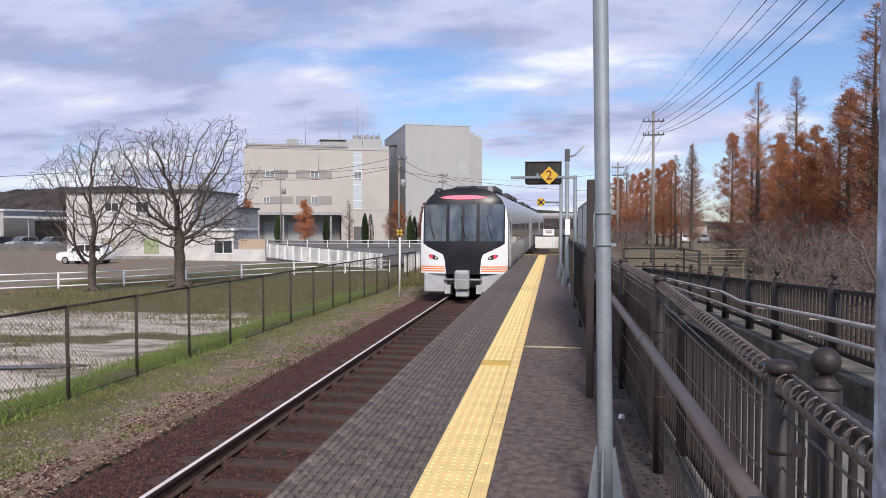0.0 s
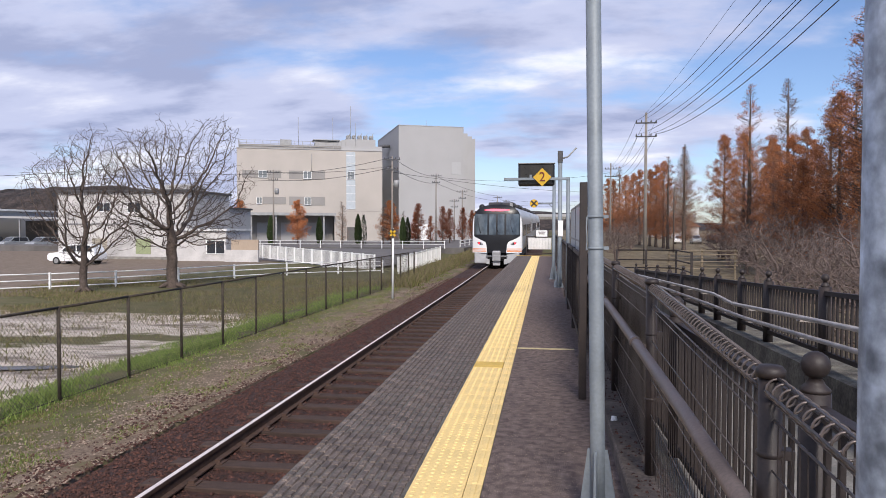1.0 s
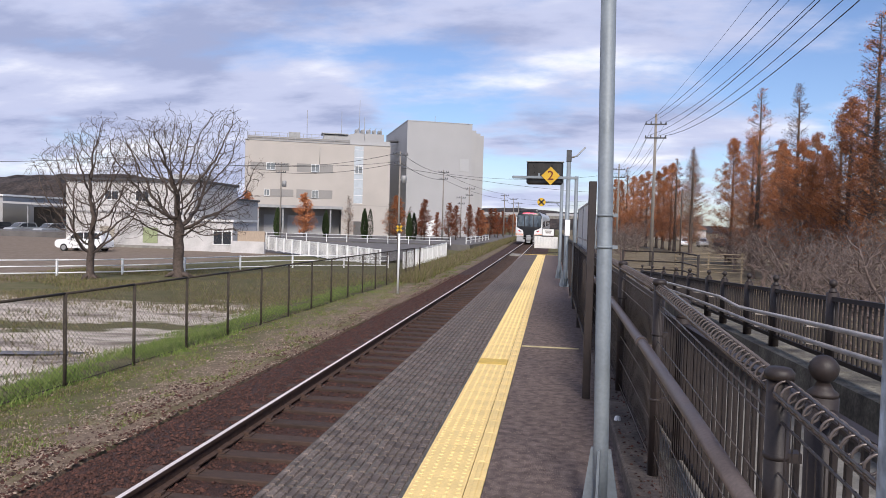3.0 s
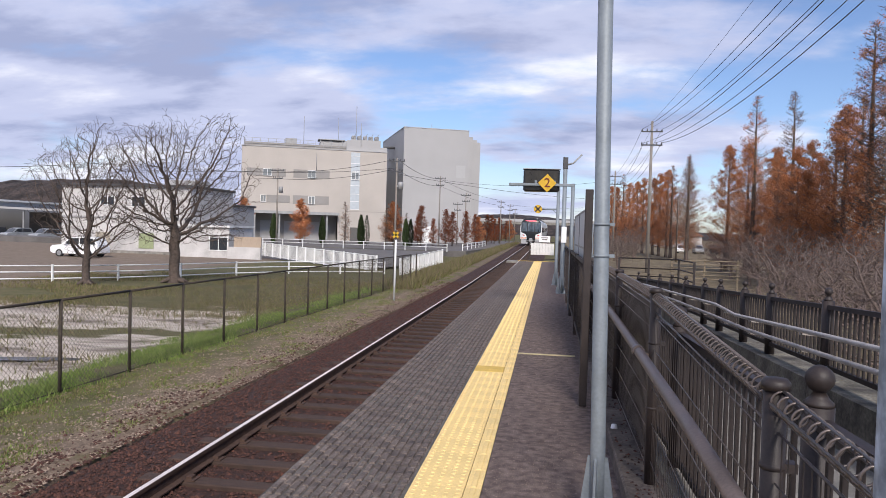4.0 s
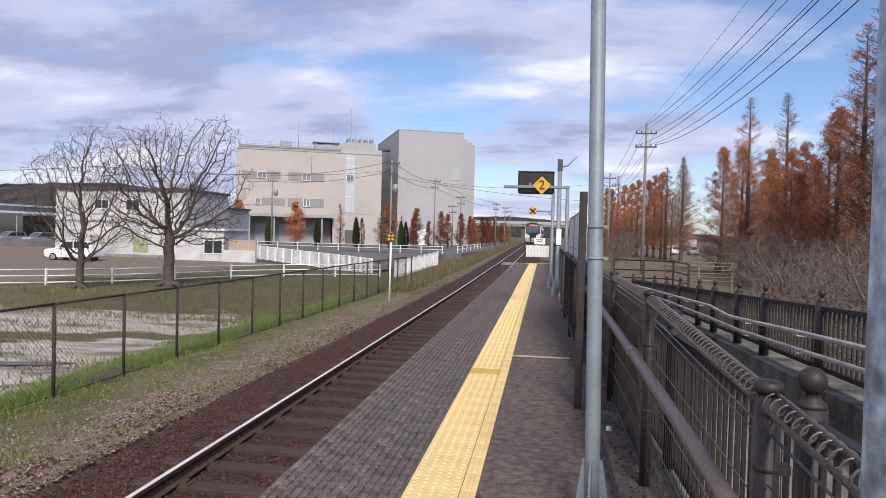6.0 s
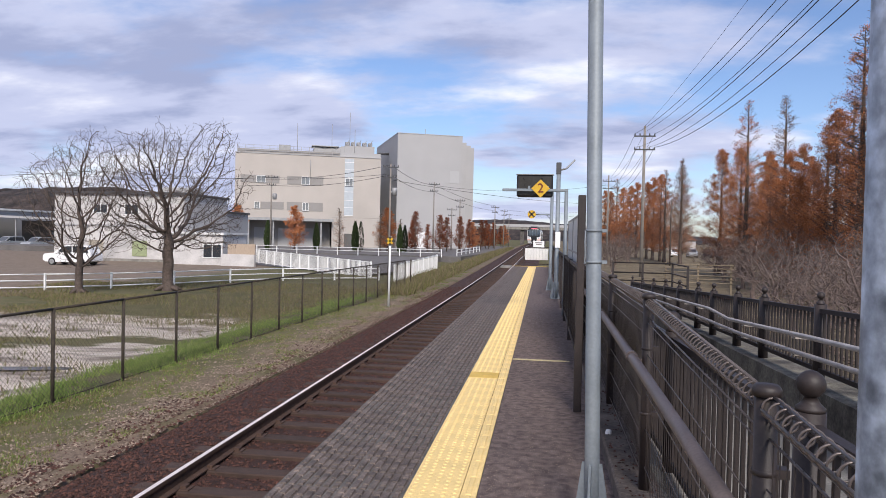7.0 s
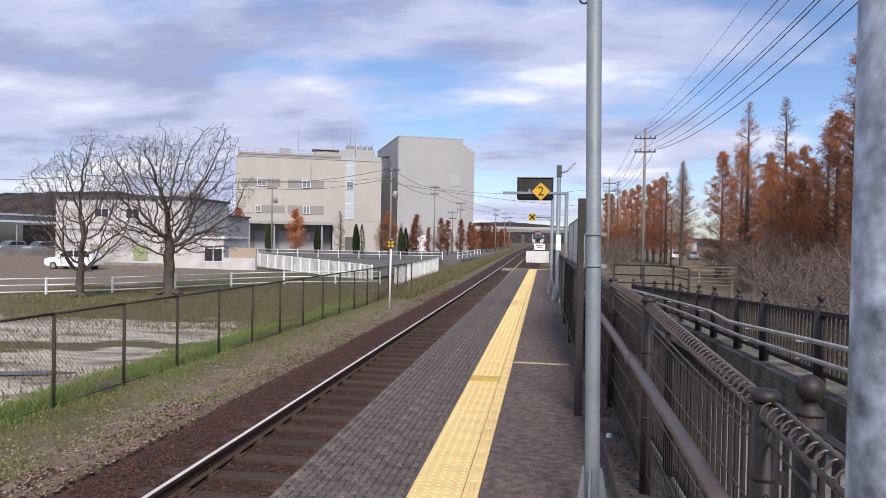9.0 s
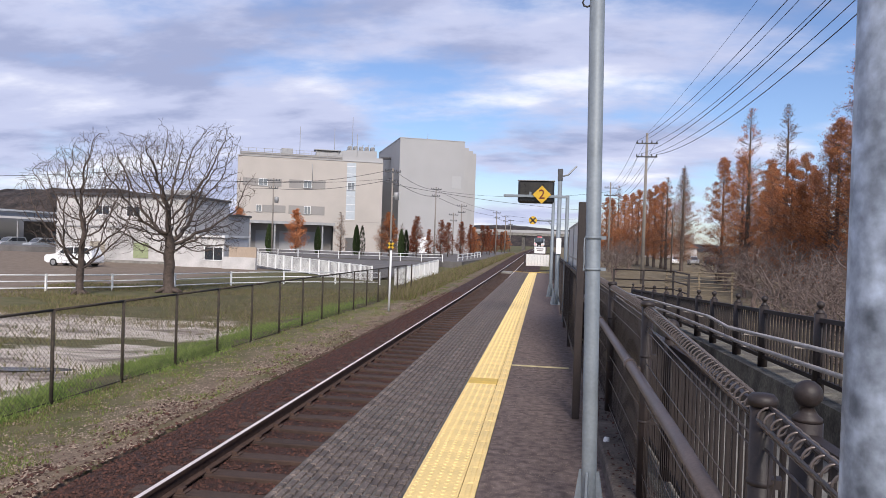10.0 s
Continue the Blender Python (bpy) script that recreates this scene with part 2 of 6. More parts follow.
M["train_black"] = mat("train_black", (0.008, 0.008, 0.010), 0.36, var=0.2, scale=3, fine=40, bump=0)
M["train_grey"] = mat("train_grey", (0.40, 0.40, 0.41), 0.5, var=0.1, scale=5, fine=40, bump=0)
M["roof_grey"] = mat("train_roof", (0.055, 0.052, 0.056), 0.5, var=0.15, scale=3, fine=30, bump=0)
M["under"] = mat("underframe", (0.02, 0.019, 0.019), 0.85, var=0.3, scale=6, fine=40, bump=0.2)
M["orange"] = mat("orange_stripe", (0.80, 0.25, 0.06), 0.4, var=0.05, bump=0)
# Paler mottling in the glass colour stands in for reflections and the cab inside.
M["windscreen"] = mat("windscreen", (0.035, 0.046, 0.053), 0.1, var=0.3, scale=1.3, fine=4, bump=0, tint=(0.10, 0.12, 0.13), spec=0.9, stretch=(1.2, 1, 0.6))
M["dark_glass"] = glass("dark_glass", (0.03, 0.035, 0.042), 0.08)
M["led_pink"] = glow("red_display", (1.0, 0.10, 0.16), 0.75)
M["tail_red"] = glow("tail_lamp", (1.0, 0.03, 0.05), 0.8)
M["black"] = mat("black_plastic", (0.018, 0.017, 0.018), 0.45, var=0.2, scale=8, fine=50, bump=0.05)
M["sign_yellow"] = mat("sign_yellow", (0.60, 0.36, 0.02), 0.5, var=0.05, bump=0)
M["ink"] = mat("sign_ink", (0.05, 0.04, 0.03), 0.6, var=0.05, bump=0)
M["panel_grey"] = mat("polycarbonate_panel", (0.46, 0.50, 0.53), 0.35, var=0.06, scale=2, fine=30, bump=0.02)
M["beige_wall"] = mat("beige_panel", (0.455, 0.415, 0.375), 0.8, var=0.05, scale=0.3, fine=6, bump=0.05, stain=0.06)
M["grey_wall"] = mat("grey_panel", (0.385, 0.38, 0.38), 0.7, var=0.04, scale=0.3, fine=6, bump=0.05)
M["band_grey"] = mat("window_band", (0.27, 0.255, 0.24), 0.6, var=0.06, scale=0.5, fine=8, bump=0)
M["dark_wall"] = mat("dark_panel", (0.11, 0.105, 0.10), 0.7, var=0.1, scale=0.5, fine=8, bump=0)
M["white_wall"] = mat("white_render", (0.55, 0.53, 0.515), 0.85, var=0.12, scale=0.8, fine=8, bump=0.08, stain=0.25)
M["roof_dark"] = mat("roof_dark", (0.07, 0.07, 0.075), 0.7, var=0.15, scale=1, fine=10, bump=0)
M["metal_grey"] = mat("metal_grey", (0.33, 0.33, 0.33), 0.55, 0.2, var=0.15, scale=2, fine=30, bump=0)
M["bark"] = mat("bark", (0.10, 0.075, 0.062), 0.95, var=0.35, scale=8, fine=60, bump=0.7, depth=0.02)
M["bark_pale"] = mat("shrub_bark", (0.155, 0.115, 0.10), 0.95, var=0.35, scale=8, fine=60, bump=0.4)
M["pole"] = mat("concrete_pole", (0.24, 0.215, 0.19), 0.85, var=0.15, scale=2, fine=30, bump=0.1)
M["cable"] = mat("cable", (0.02, 0.02, 0.022), 0.6, var=0.1, bump=0)
M["road"] = mat("road_asphalt", (0.135, 0.125, 0.12), 0.9, var=0.2, scale=0.8, fine=40, bump=0.3)
M["hill"] = mat("wooded_hill", (0.022, 0.019, 0.018), 1.0, var=0.6, scale=0.12, fine=0.6, bump=0, tint=(0.042, 0.031, 0.028))
M["tyre"] = mat("tyre", (0.02, 0.02, 0.02), 0.85, var=0.2, bump=0.1)


def leaf_material(name, a, b, rnd=0.5):
    m = bpy.data.materials.new(name)
    m.use_nodes = True
    n, l = m.node_tree.nodes, m.node_tree.links
    bs = n["Principled BSDF"]; bs.inputs["Roughness"].default_value = 0.85
    bs.inputs["Specular IOR Level"].default_value = 0.15
    g = n.new("ShaderNodeNewGeometry"); o = n.new("ShaderNodeObjectInfo")
    x = n.new("ShaderNodeMix"); x.data_type = "RGBA"
    x.inputs[6].default_value, x.inputs[7].default_value = (*a, 1), (*b, 1)
    l.new(g.outputs["Random Per Island"], x.inputs[0])
    y = n.new("ShaderNodeMix"); y.data_type = "RGBA"; y.blend_type = "MULTIPLY"; y.inputs[0].default_value = 1
    r = n.new("ShaderNodeMapRange"); r.inputs[3].default_value, r.inputs[4].default_value = 1 - rnd * 0.5, 1 + rnd * 0.5
    l.new(o.outputs["Random"], r.inputs[0])
    l.new(x.outputs[2], y.inputs[6]); l.new(r.outputs[0], y.inputs[7])
    l.new(y.outputs[2], bs.inputs["Base Color"])
    return m


M["rust_leaf"] = leaf_material("rust_needles", (0.25, 0.080, 0.032), (0.56, 0.235, 0.105))
M["dry_leaf"] = leaf_material("dry_needles", (0.23, 0.12, 0.075), (0.44, 0.27, 0.18))
M["red_leaf"] = leaf_material("red_leaves", (0.12, 0.03, 0.016), (0.26, 0.09, 0.04))
M["cypress"] = leaf_material("cypress_leaves", (0.018, 0.03, 0.012), (0.05, 0.07, 0.028))
M["grass_green"] = leaf_material("grass_blades", (0.095, 0.165, 0.035), (0.27, 0.33, 0.10))
M["grass_dry"] = leaf_material("dry_grass", (0.12, 0.098, 0.055), (0.29, 0.235, 0.145))
M["weed"] = leaf_material("weeds", (0.06, 0.068, 0.023), (0.18, 0.175, 0.065))


# ---- mesh helpers ----
class Mesh:
    """Collects vertices and faces of one part."""

    def __init__(self):
        self.v, self.f, self.smooth = [], [], []

    def add(self, verts, faces, smooth=False):
        k = len(self.v)
        self.v += [tuple(p) for p in verts]
        self.f += [tuple(i + k for i in q) for q in faces]
        self.smooth += [smooth] * len(faces)
        return self

    def box(self, x0, x1, y0, y1, z0, z1, c=0.0):
        """A box; c chamfers its edges."""
        if c <= 0:
            p = [(x, y, z) for z in (z0, z1) for y in (y0, y1) for x in (x0, x1)]
            return self.add(p, [(0, 2, 3, 1), (4, 5, 7, 6), (0, 1, 5, 4), (2, 6, 7, 3), (0, 4, 6, 2), (1, 3, 7, 5)])
        bm = bmesh.new()
        bmesh.ops.create_cube(bm, size=1.0, matrix=Matrix.LocRotScale(((x0 + x1) / 2, (y0 + y1) / 2, (z0 + z1) / 2), None, (x1 - x0, y1 - y0, z1 - z0)))
        bmesh.ops.bevel(bm, geom=bm.edges[:], offset=c, segments=1, affect="EDGES")
        bm.verts.index_update()
        self.add([v.co[:] for v in bm.verts], [[v.index for v in f.verts] for f in bm.faces])
        bm.free()
        return self

    def beam(self, p, q, w, h, up=(0, 0, 1)):
        """A square bar from p to q, w wide and h high."""
        p, q = Vector(p), Vector(q)
        d = (q - p).normalized()
        s = d.cross(Vector(up))
        s = (s if s.length > 1e-4 else Vector((1, 0, 0))).normalized()
        u = s.cross(d).normalized()
        c = [e + s * (w / 2 * i) + u * (h / 2 * j) for e in (p, q) for i, j in ((-1, -1), (1, -1), (1, 1), (-1, 1))]
        return self.add(c, [(3, 2, 1, 0), (4, 5, 6, 7), (0, 1, 5, 4), (1, 2, 6, 5), (2, 3, 7, 6), (3, 0, 4, 7)])

    def tube(self, pts, radii, n=8, caps=True):
        """A round tube through pts with a radius at each (or one for all)."""
        pts = [Vector(p) for p in pts]
        if not isinstance(radii, (list, tuple)):
            radii = [radii] * len(pts)
        verts, faces = [], []
        d0 = (pts[1] - pts[0]).normalized()
        a = d0.orthogonal().normalized()
        for i, p in enumerate(pts):
            d = (pts[min(i + 1, len(pts) - 1)] - pts[max(i - 1, 0)]).normalized()
            a = (a - d * a.dot(d)).normalized()
            b = d.cross(a)
            for k in range(n):
                t = 2 * math.pi * k / n
                verts.append(p + (a * math.cos(t) + b * math.sin(t)) * radii[i])
        for i in range(len(pts) - 1):
            for k in range(n):
                faces.append((i * n + k, i * n + (k + 1) % n, (i + 1) * n + (k + 1) % n, (i + 1) * n + k))
        self.add(verts, faces, True)
        if caps:
            k = len(self.v) - len(verts)
            self.f += [tuple(k + i for i in reversed(range(n))), tuple(k + (len(pts) - 1) * n + i for i in range(n))]
            self.smooth += [False, False]
        return self

    def lathe(self, base, profile, n=16):
        """Turned about the upright axis through base; profile: (radius, height)."""
        x, y, z = base
        verts = [(x + r * math.cos(2 * math.pi * k / n), y + r * math.sin(2 * math.pi * k / n), z + h) for r, h in profile for k in range(n)]
        faces = [(i * n + k, i * n + (k + 1) % n, (i + 1) * n + (k + 1) % n, (i + 1) * n + k) for i in range(len(profile) - 1) for k in range(n)]
        return self.add(verts, faces, True)

    def prism(self, outline, y0, y1):
        """An outline in x and z, drawn out along y."""
        n = len(outline)
        v = [(x, y0, z) for x, z in outline] + [(x, y1, z) for x, z in outline]
        f = [tuple(reversed(range(n))), tuple(range(n, 2 * n))] + [(i, (i + 1) % n, n + (i + 1) % n, n + i) for i in range(n)]
        return self.add(v, [tuple(reversed(q)) for q in f])

    def data(self, name, material):
        me = bpy.data.meshes.new(name)
        me.from_pydata(self.v, [], self.f)
        me.materials.append(material)
        me.polygons.foreach_set("use_smooth", self.smooth)
        me.update()
        return me


def part(name, mesh, material, parent=None, label="", m=None, kind=""):
    """One mesh object, under its thing or part."""
    ob = new(name, mesh.data(name, material) if isinstance(mesh, Mesh) else mesh)
    if parent is not None:
        ob.parent = parent
    if m is not None:
        ob.matrix_basis = m
    return tagged(ob, label, "", "", kind)


def thing(name, m, label, category, group="", kind=""):
    ob = new(name)
    ob.matrix_basis = m
    return tagged(ob, label, category, group, kind)


def single(name, mesh, material, label, category, m=None, group="", kind=""):
    ob = part(name, mesh, material, None, "", m)
    return tagged(ob, label, category, group, kind)


def text_mesh(body, size, depth=0.004):
    """A built-in font text as a mesh in the x-z plane, facing -y, centred."""
    cu = bpy.data.curves.new("text", "FONT")
    cu.body, cu.size, cu.extrude = body, size, depth
    cu.align_x, cu.align_y = "CENTER", "CENTER"
    ob = bpy.data.objects.new("text", cu)
    scene.collection.objects.link(ob)
    dg = bpy.context.evaluated_depsgraph_get()
    me = bpy.data.meshes.new_from_object(ob.evaluated_get(dg))
    bpy.data.objects.remove(ob)
    me.transform(Matrix.Rotation(radians(90), 4, "X"))
    return me


# ---- ground ----
def track_x(y):
    return float(np.interp(y, (30, 50, 75, 106, 161, 210, 420), (-2.93, -2.85, -2.66, -2.42, -1.95, -1.7, -1.0)))


def track_z(y):
    return float(np.interp(y, (30, 50, 75, 106, 160, 210, 420), (0.0, 0.14, 0.44, 0.82, 1.12, 1.2, 1.4)))


def ground_z(x, y):
    """Height of the natural ground."""
    if x > 3.5:
        z = -1.55
    elif x > -4.75:
        z = -1.5
    elif x > -5.0:
        z = -1.14
    elif x > -7.4:
        z = -1.12 - 0.14 * (-5.0 - x) / 2.4
    elif x > -10:
        z = -1.26 - 0.34 * (-7.4 - x) / 2.6
    else:
        z = -1.6
    side = min(1, max(0, (abs(x - track_x(y)) - 1.5) / 6))
    if -14 < x < 9:
        z += track_z(y) * (1 - side) * (1 if y < 400 else 0)
    bumpy = 0.05 if -4.9 > x > -24 else 0.0
    return z + bumpy * noise.noise((x * 0.7, y * 0.7, 0)) + bumpy * 0.5 * noise.noise((x * 2.3, y * 2.3, 4))


def build_ground():
    xs = [-3000, -900, -300, -120, -70, -50, -40, -33, -28] + [-24 + 0.5 * i for i in range(33)] + [-7.6, -7.0, -6.5, -6, -5.5, -5, -4.8, -4.7, -3, -1.2, 0.5, 2.2, 3.4, 3.7, 5, 7, 9, 12, 16, 22, 35, 70, 200, 800, 3000]
    ys = [-600, -100, -30, -8, -2, 1, 3] + [4 + 0.6 * i for i in range(60)] + [41, 43, 46, 50, 55, 60, 68, 76, 85, 95, 110, 130, 150, 170, 200, 240, 300, 380, 420, 700, 1500, 4000]
    v = [(x, y, ground_z(x, y)) for y in ys for x in xs]
    w = len(xs)
    f = [(j * w + i, j * w + i + 1, (j + 1) * w + i + 1, (j + 1) * w + i) for j in range(len(ys) - 1) for i in range(w - 1)]
    mesh = Mesh().add(v, f, True)
    single("ground", mesh, M["ground"], "patchy grass field with bare sandy and muddy tracks", "ground", kind="structure")


build_ground()

PLAT_END = 36.4


def build_platform():
    p = Mesh()
    p.box(-1.40, 0.66, -4, PLAT_END, -1.5, -0.16)
    body = single("platform", p, M["dark_concrete"], "dark concrete railway platform body with overhanging edge", "platform", kind="structure")
    deck = Mesh().box(-0.335, 0.42, -4, PLAT_END, -0.17, 0.0)
    single("pavement", deck, M["asphalt"], "worn dark brown asphalt platform surface with patches", "pavement", kind="structure")
    slab = Mesh().box(-1.485, -0.335, -4, PLAT_END, -0.17, -0.008)
    single("platform_edge", slab, M["dark_concrete"], "concrete platform edge slab under the tiles", "platform edge", kind="structure")
    kerb = Mesh().box(0.42, 0.66, -4, PLAT_END, -0.17, 0.10, 0.012)
    single("kerb", kerb, M["kerb_dirty"], "stained concrete kerb under the platform fence", "kerb", kind="structure")


build_platform()


def build_track():
    y0, y1 = -4.0, 420.0
    cuts = [-4, 0, 4, 8, 12, 16, 20, 25, 30, 36, 45, 55, 65, 75, 90, 105, 120, 135, 150, 170, 190, 210, 240, 280, 330, 420]
    track = thing("railway_track", pose(0, 0, 0), "single rusty railway track on brown ballast", "railway track", kind="structure")

    def sweep(profile, dx):
        m = Mesh()
        n = len(profile)
        v = [(track_x(y) + dx + px, y, track_z(y) + pz) for y in cuts for px, pz in profile]
        f = [(j * n + i, (j + 1) * n + i, (j + 1) * n + i + 1, j * n + i + 1) for j in range(len(cuts) - 1) for i in range(n - 1)]
        return m.add(v, f)
    for side in (-1, 1):
        dx = side * 0.566
        foot = [(-0.064, -1.075), (-0.064, -1.062), (-0.012, -1.05), (-0.009, -0.965), (-0.033, -0.955), (-0.033, -0.922),
                (0.033, -0.922), (0.033, -0.955), (0.009, -0.965), (0.012, -1.05), (0.064, -1.062), (0.064, -1.075)]
        rail = part("rail", sweep(foot[::-1], dx), M["rail_side"], track, "rust-brown steel rail")
        part("rail_head", sweep([(0.024, -0.9215), (0.020, -0.9185), (-0.020, -0.9185), (-0.024, -0.9215)], dx), M["rail_top"], rail, "shiny worn rail top")
    bed = [(2.3, -1.32), (1.55, -1.17), (1.1, -1.10), (0.60, -1.105), (0.3, -1.125), (-0.3, -1.125), (-0.60, -1.105), (-1.15, -1.10), (-1.6, -1.12), (-2.0, -1.24), (-2.5, -1.36)]
    part("ballast_bed", sweep(bed, 0), M["ballast"], track, "bed of dark red-brown crushed stone")
    sl = Mesh().box(-1.0, 1.0, -0.1, 0.1, -1.22, -1.078, 0.012).data("sleeper", M["sleeper"])
    plate = Mesh()
    for sx in (-0.566, 0.566):
        plate.box(sx - 0.15, sx + 0.15, -0.07, 0.07, -1.078, -1.066)
        for e in (-0.085, 0.085):
            plate.box(sx + e - 0.028, sx + e + 0.028, -0.04, 0.04, -1.066, -1.038)
    plate = plate.data("rail_clip", M["rail_side"])
    y, k = -3.59, 0
    while y < 110:
        dyaw = random.uniform(-0.6, 0.6)
        s = part("sleeper", sl, None, track, m=pose(track_x(y) + random.uniform(-0.02, 0.02), y, track_z(y), 0, 0, dyaw))
        if y < 40:
            part("rail_clip", plate, None, s)
        y += 0.625
        k += 1
    return track


TRACK = build_track()


def stones(name, count, place, size, material, label, category):
    """Many small angular stones as one mesh."""
    rng = np.random.default_rng(len(name) * 7 + count)
    base = np.array([(1, 0, 0), (0, 1, 0), (-1, 0, 0), (0, -1, 0), (0, 0, 1), (0, 0, -0.6)], float)
    tri = np.array([(0, 1, 4), (1, 2, 4), (2, 3, 4), (3, 0, 4), (1, 0, 5), (2, 1, 5), (3, 2, 5), (0, 3, 5)])
    v, f = [], []
    for i in range(count):
        x, y, z = place(rng)
        s = rng.uniform(*size)
        a = rng.uniform(0, 6.28)
        p = base * rng.uniform(0.6, 1.15, (6, 1)) * s * np.array([1, rng.uniform(0.6, 1), rng.uniform(0.45, 0.8)])
        c, sn = math.cos(a), math.sin(a)
        q = np.stack([p[:, 0] * c - p[:, 1] * sn + x, p[:, 0] * sn + p[:, 1] * c + y, p[:, 2] + z], 1)
        f.append(tri + 6 * i)
        v.append(q)
    me = bpy.data.meshes.new(name)
    me.from_pydata(np.concatenate(v).tolist(), [], np.concatenate(f).tolist())
    me.materials.append(material)
    ob = new(name, me)
    return tagged(ob, label, category, kind="stuff")


def bed_z(dx):
    xs = (-2.5, -2.0, -1.6, -1.15, -0.6, -0.3, 0.3, 0.6, 1.1, 1.55)
    zs = (-1.36, -1.24, -1.12, -1.10, -1.105, -1.125, -1.125, -1.105, -1.10, -1.17)
    return float(np.interp(dx, xs, zs))


def ballast_place(rng):
    y = 4.8 + 30 * rng.random() ** 1.9
    dx = -rng.uniform(0, 2.0) - 0.38 * abs(rng.normal()) if rng.random() < 0.62 else rng.uniform(0, 1.5)
    return track_x(y) + dx, y, max(track_z(y) + bed_z(dx), ground_z(track_x(y) + dx, y)) + rng.uniform(-0.008, 0.012)


def verge_place(rng):
    y = 4.5 + 24 * rng.random() ** 1.5
    x = -4.72 - abs(rng.normal(0, 1.15))
    return x, y, ground_z(x, y) + 0.005


stones("ballast_stones", 42000, ballast_place, (0.014, 0.036), M["stone"], "loose red-brown ballast stones along the rails", "ballast")
stones("verge_gravel", 22000, verge_place, (0.007, 0.026), M["gravel"], "pale gravel scattered beside the ballast", "gravel")


def kerb_place(rng):
    y = 2.0 + 9 * rng.random() ** 1.5
    return rng.uniform(0.44, 0.64), y, 0.102


def grit_place(rng):
    y = 3.5 + 10 * rng.random() ** 1.5
    return rng.uniform(-0.32, 0.40), y, 0.001


stones("kerb_litter", 700, kerb_place, (0.004, 0.016), M["stone"], "dead leaves and grit lying on the kerb", "litter")
stones("platform_grit", 7000, grit_place, (0.0015, 0.005), M["gravel"], "pale loose grit on the platform asphalt", "grit")


def blades(name, count, place, height, width, material, label, category="grass"):
    """Thin bent blades as one mesh of triangles."""
    rng = np.random.default_rng(count + len(name))
    v = np.zeros((count, 3, 3))
    n = 0
    while n < count:
        x, y, z, k = place(rng)
        h, w, a = rng.uniform(*height) * k, rng.uniform(*width), rng.uniform(0, 6.28)
        lean = rng.normal(0, 0.45, 2) * h
        dx, dy = math.cos(a) * w, math.sin(a) * w
        v[n] = [(x - dx, y - dy, z - 0.01), (x + dx, y + dy, z - 0.01), (x + lean[0], y + lean[1], z + h)]
        n += 1
    me = bpy.data.meshes.new(name)
    me.from_pydata(v.reshape(-1, 3).tolist(), [], np.arange(count * 3).reshape(-1, 3).tolist())
    me.materials.append(material)
    return tagged(new(name, me), label, category, kind="stuff")


def green_place(rng):
    while True:
        y = 5 + 28 * rng.random() ** 1.5
        x = rng.normal(-8.0, 0.7)
        if -9.6 < x < -5.6 and noise.noise((x * 0.9, y * 0.55, 2)) + 0.5 * noise.noise((x * 2.5, y * 1.6, 5)) > rng.uniform(-0.2, 0.3) - (0.14 if x < -7.3 else -0.12):
            return x, y, ground_z(x, y), 1.0 if x < -7.1 else 0.55


def field_place(rng):
    while True:
        y = 10 + 30 * rng.random() ** 1.2
        x = rng.uniform(-26, -8.5)
        if y < 21 and rng.random() < 0.85:
            continue
        if noise.noise((x * 0.25, y * 0.3, 7)) > rng.uniform(-0.2, 0.35):
            return x, y, ground_z(x, y), 1.0


def verge_grass(rng):
    while True:
        y = 4.5 + 45 * rng.random() ** 1.6
        x = rng.uniform(-7.4, -5.0)
        if noise.noise((x * 1.5, y * 1.0, 3)) + 0.6 * noise.noise((x * 4, y * 3, 8)) > rng.uniform(-0.02, 0.25) - (0.12 if x < -6.2 else 0):
            return x, y, ground_z(x, y), 0.9


blades("green_grass", 30000, green_place, (0.03, 0.13), (0.006, 0.013), M["grass_green"], "bright green grass along the foot of the wire fence")
blades("dry_grass", 26000, field_place, (0.05, 0.16), (0.008, 0.02), M["grass_dry"], "dry straw-coloured grass on the field")
blades("field_grass", 16000, field_place, (0.05, 0.16), (0.008, 0.02), M["weed"], "dull green weeds on the field")
blades("verge_grass", 26000, verge_grass, (0.015, 0.045), (0.006, 0.014), M["weed"], "short weedy grass between gravel and fence")


blades("verge_clumps", 13000, verge_grass, (0.015, 0.05), (0.007, 0.015), M["grass_green"], "clumps of low green plants in the gravel")
blades("verge_straw", 16000, verge_grass, (0.015, 0.04), (0.006, 0.014), M["grass_dry"], "short dry grass between gravel and fence")


def weed_place(rng):
    y = rng.uniform(30, 120)
    x = track_x(y) - 2.6 - abs(rng.normal(0, 1.0)) - 0.4 * rng.random()
    return x, y, ground_z(x, y), 1.0 + 0.6 * rng.random()


blades("trackside_weeds", 20000, weed_place, (0.08, 0.36), (0.010, 0.026), M["weed"], "tall tangled weeds beside the track", "weeds")
blades("trackside_dry_weeds", 24000, weed_place, (0.1, 0.42), (0.009, 0.022), M["grass_dry"], "tall dry weeds beside the track", "weeds")


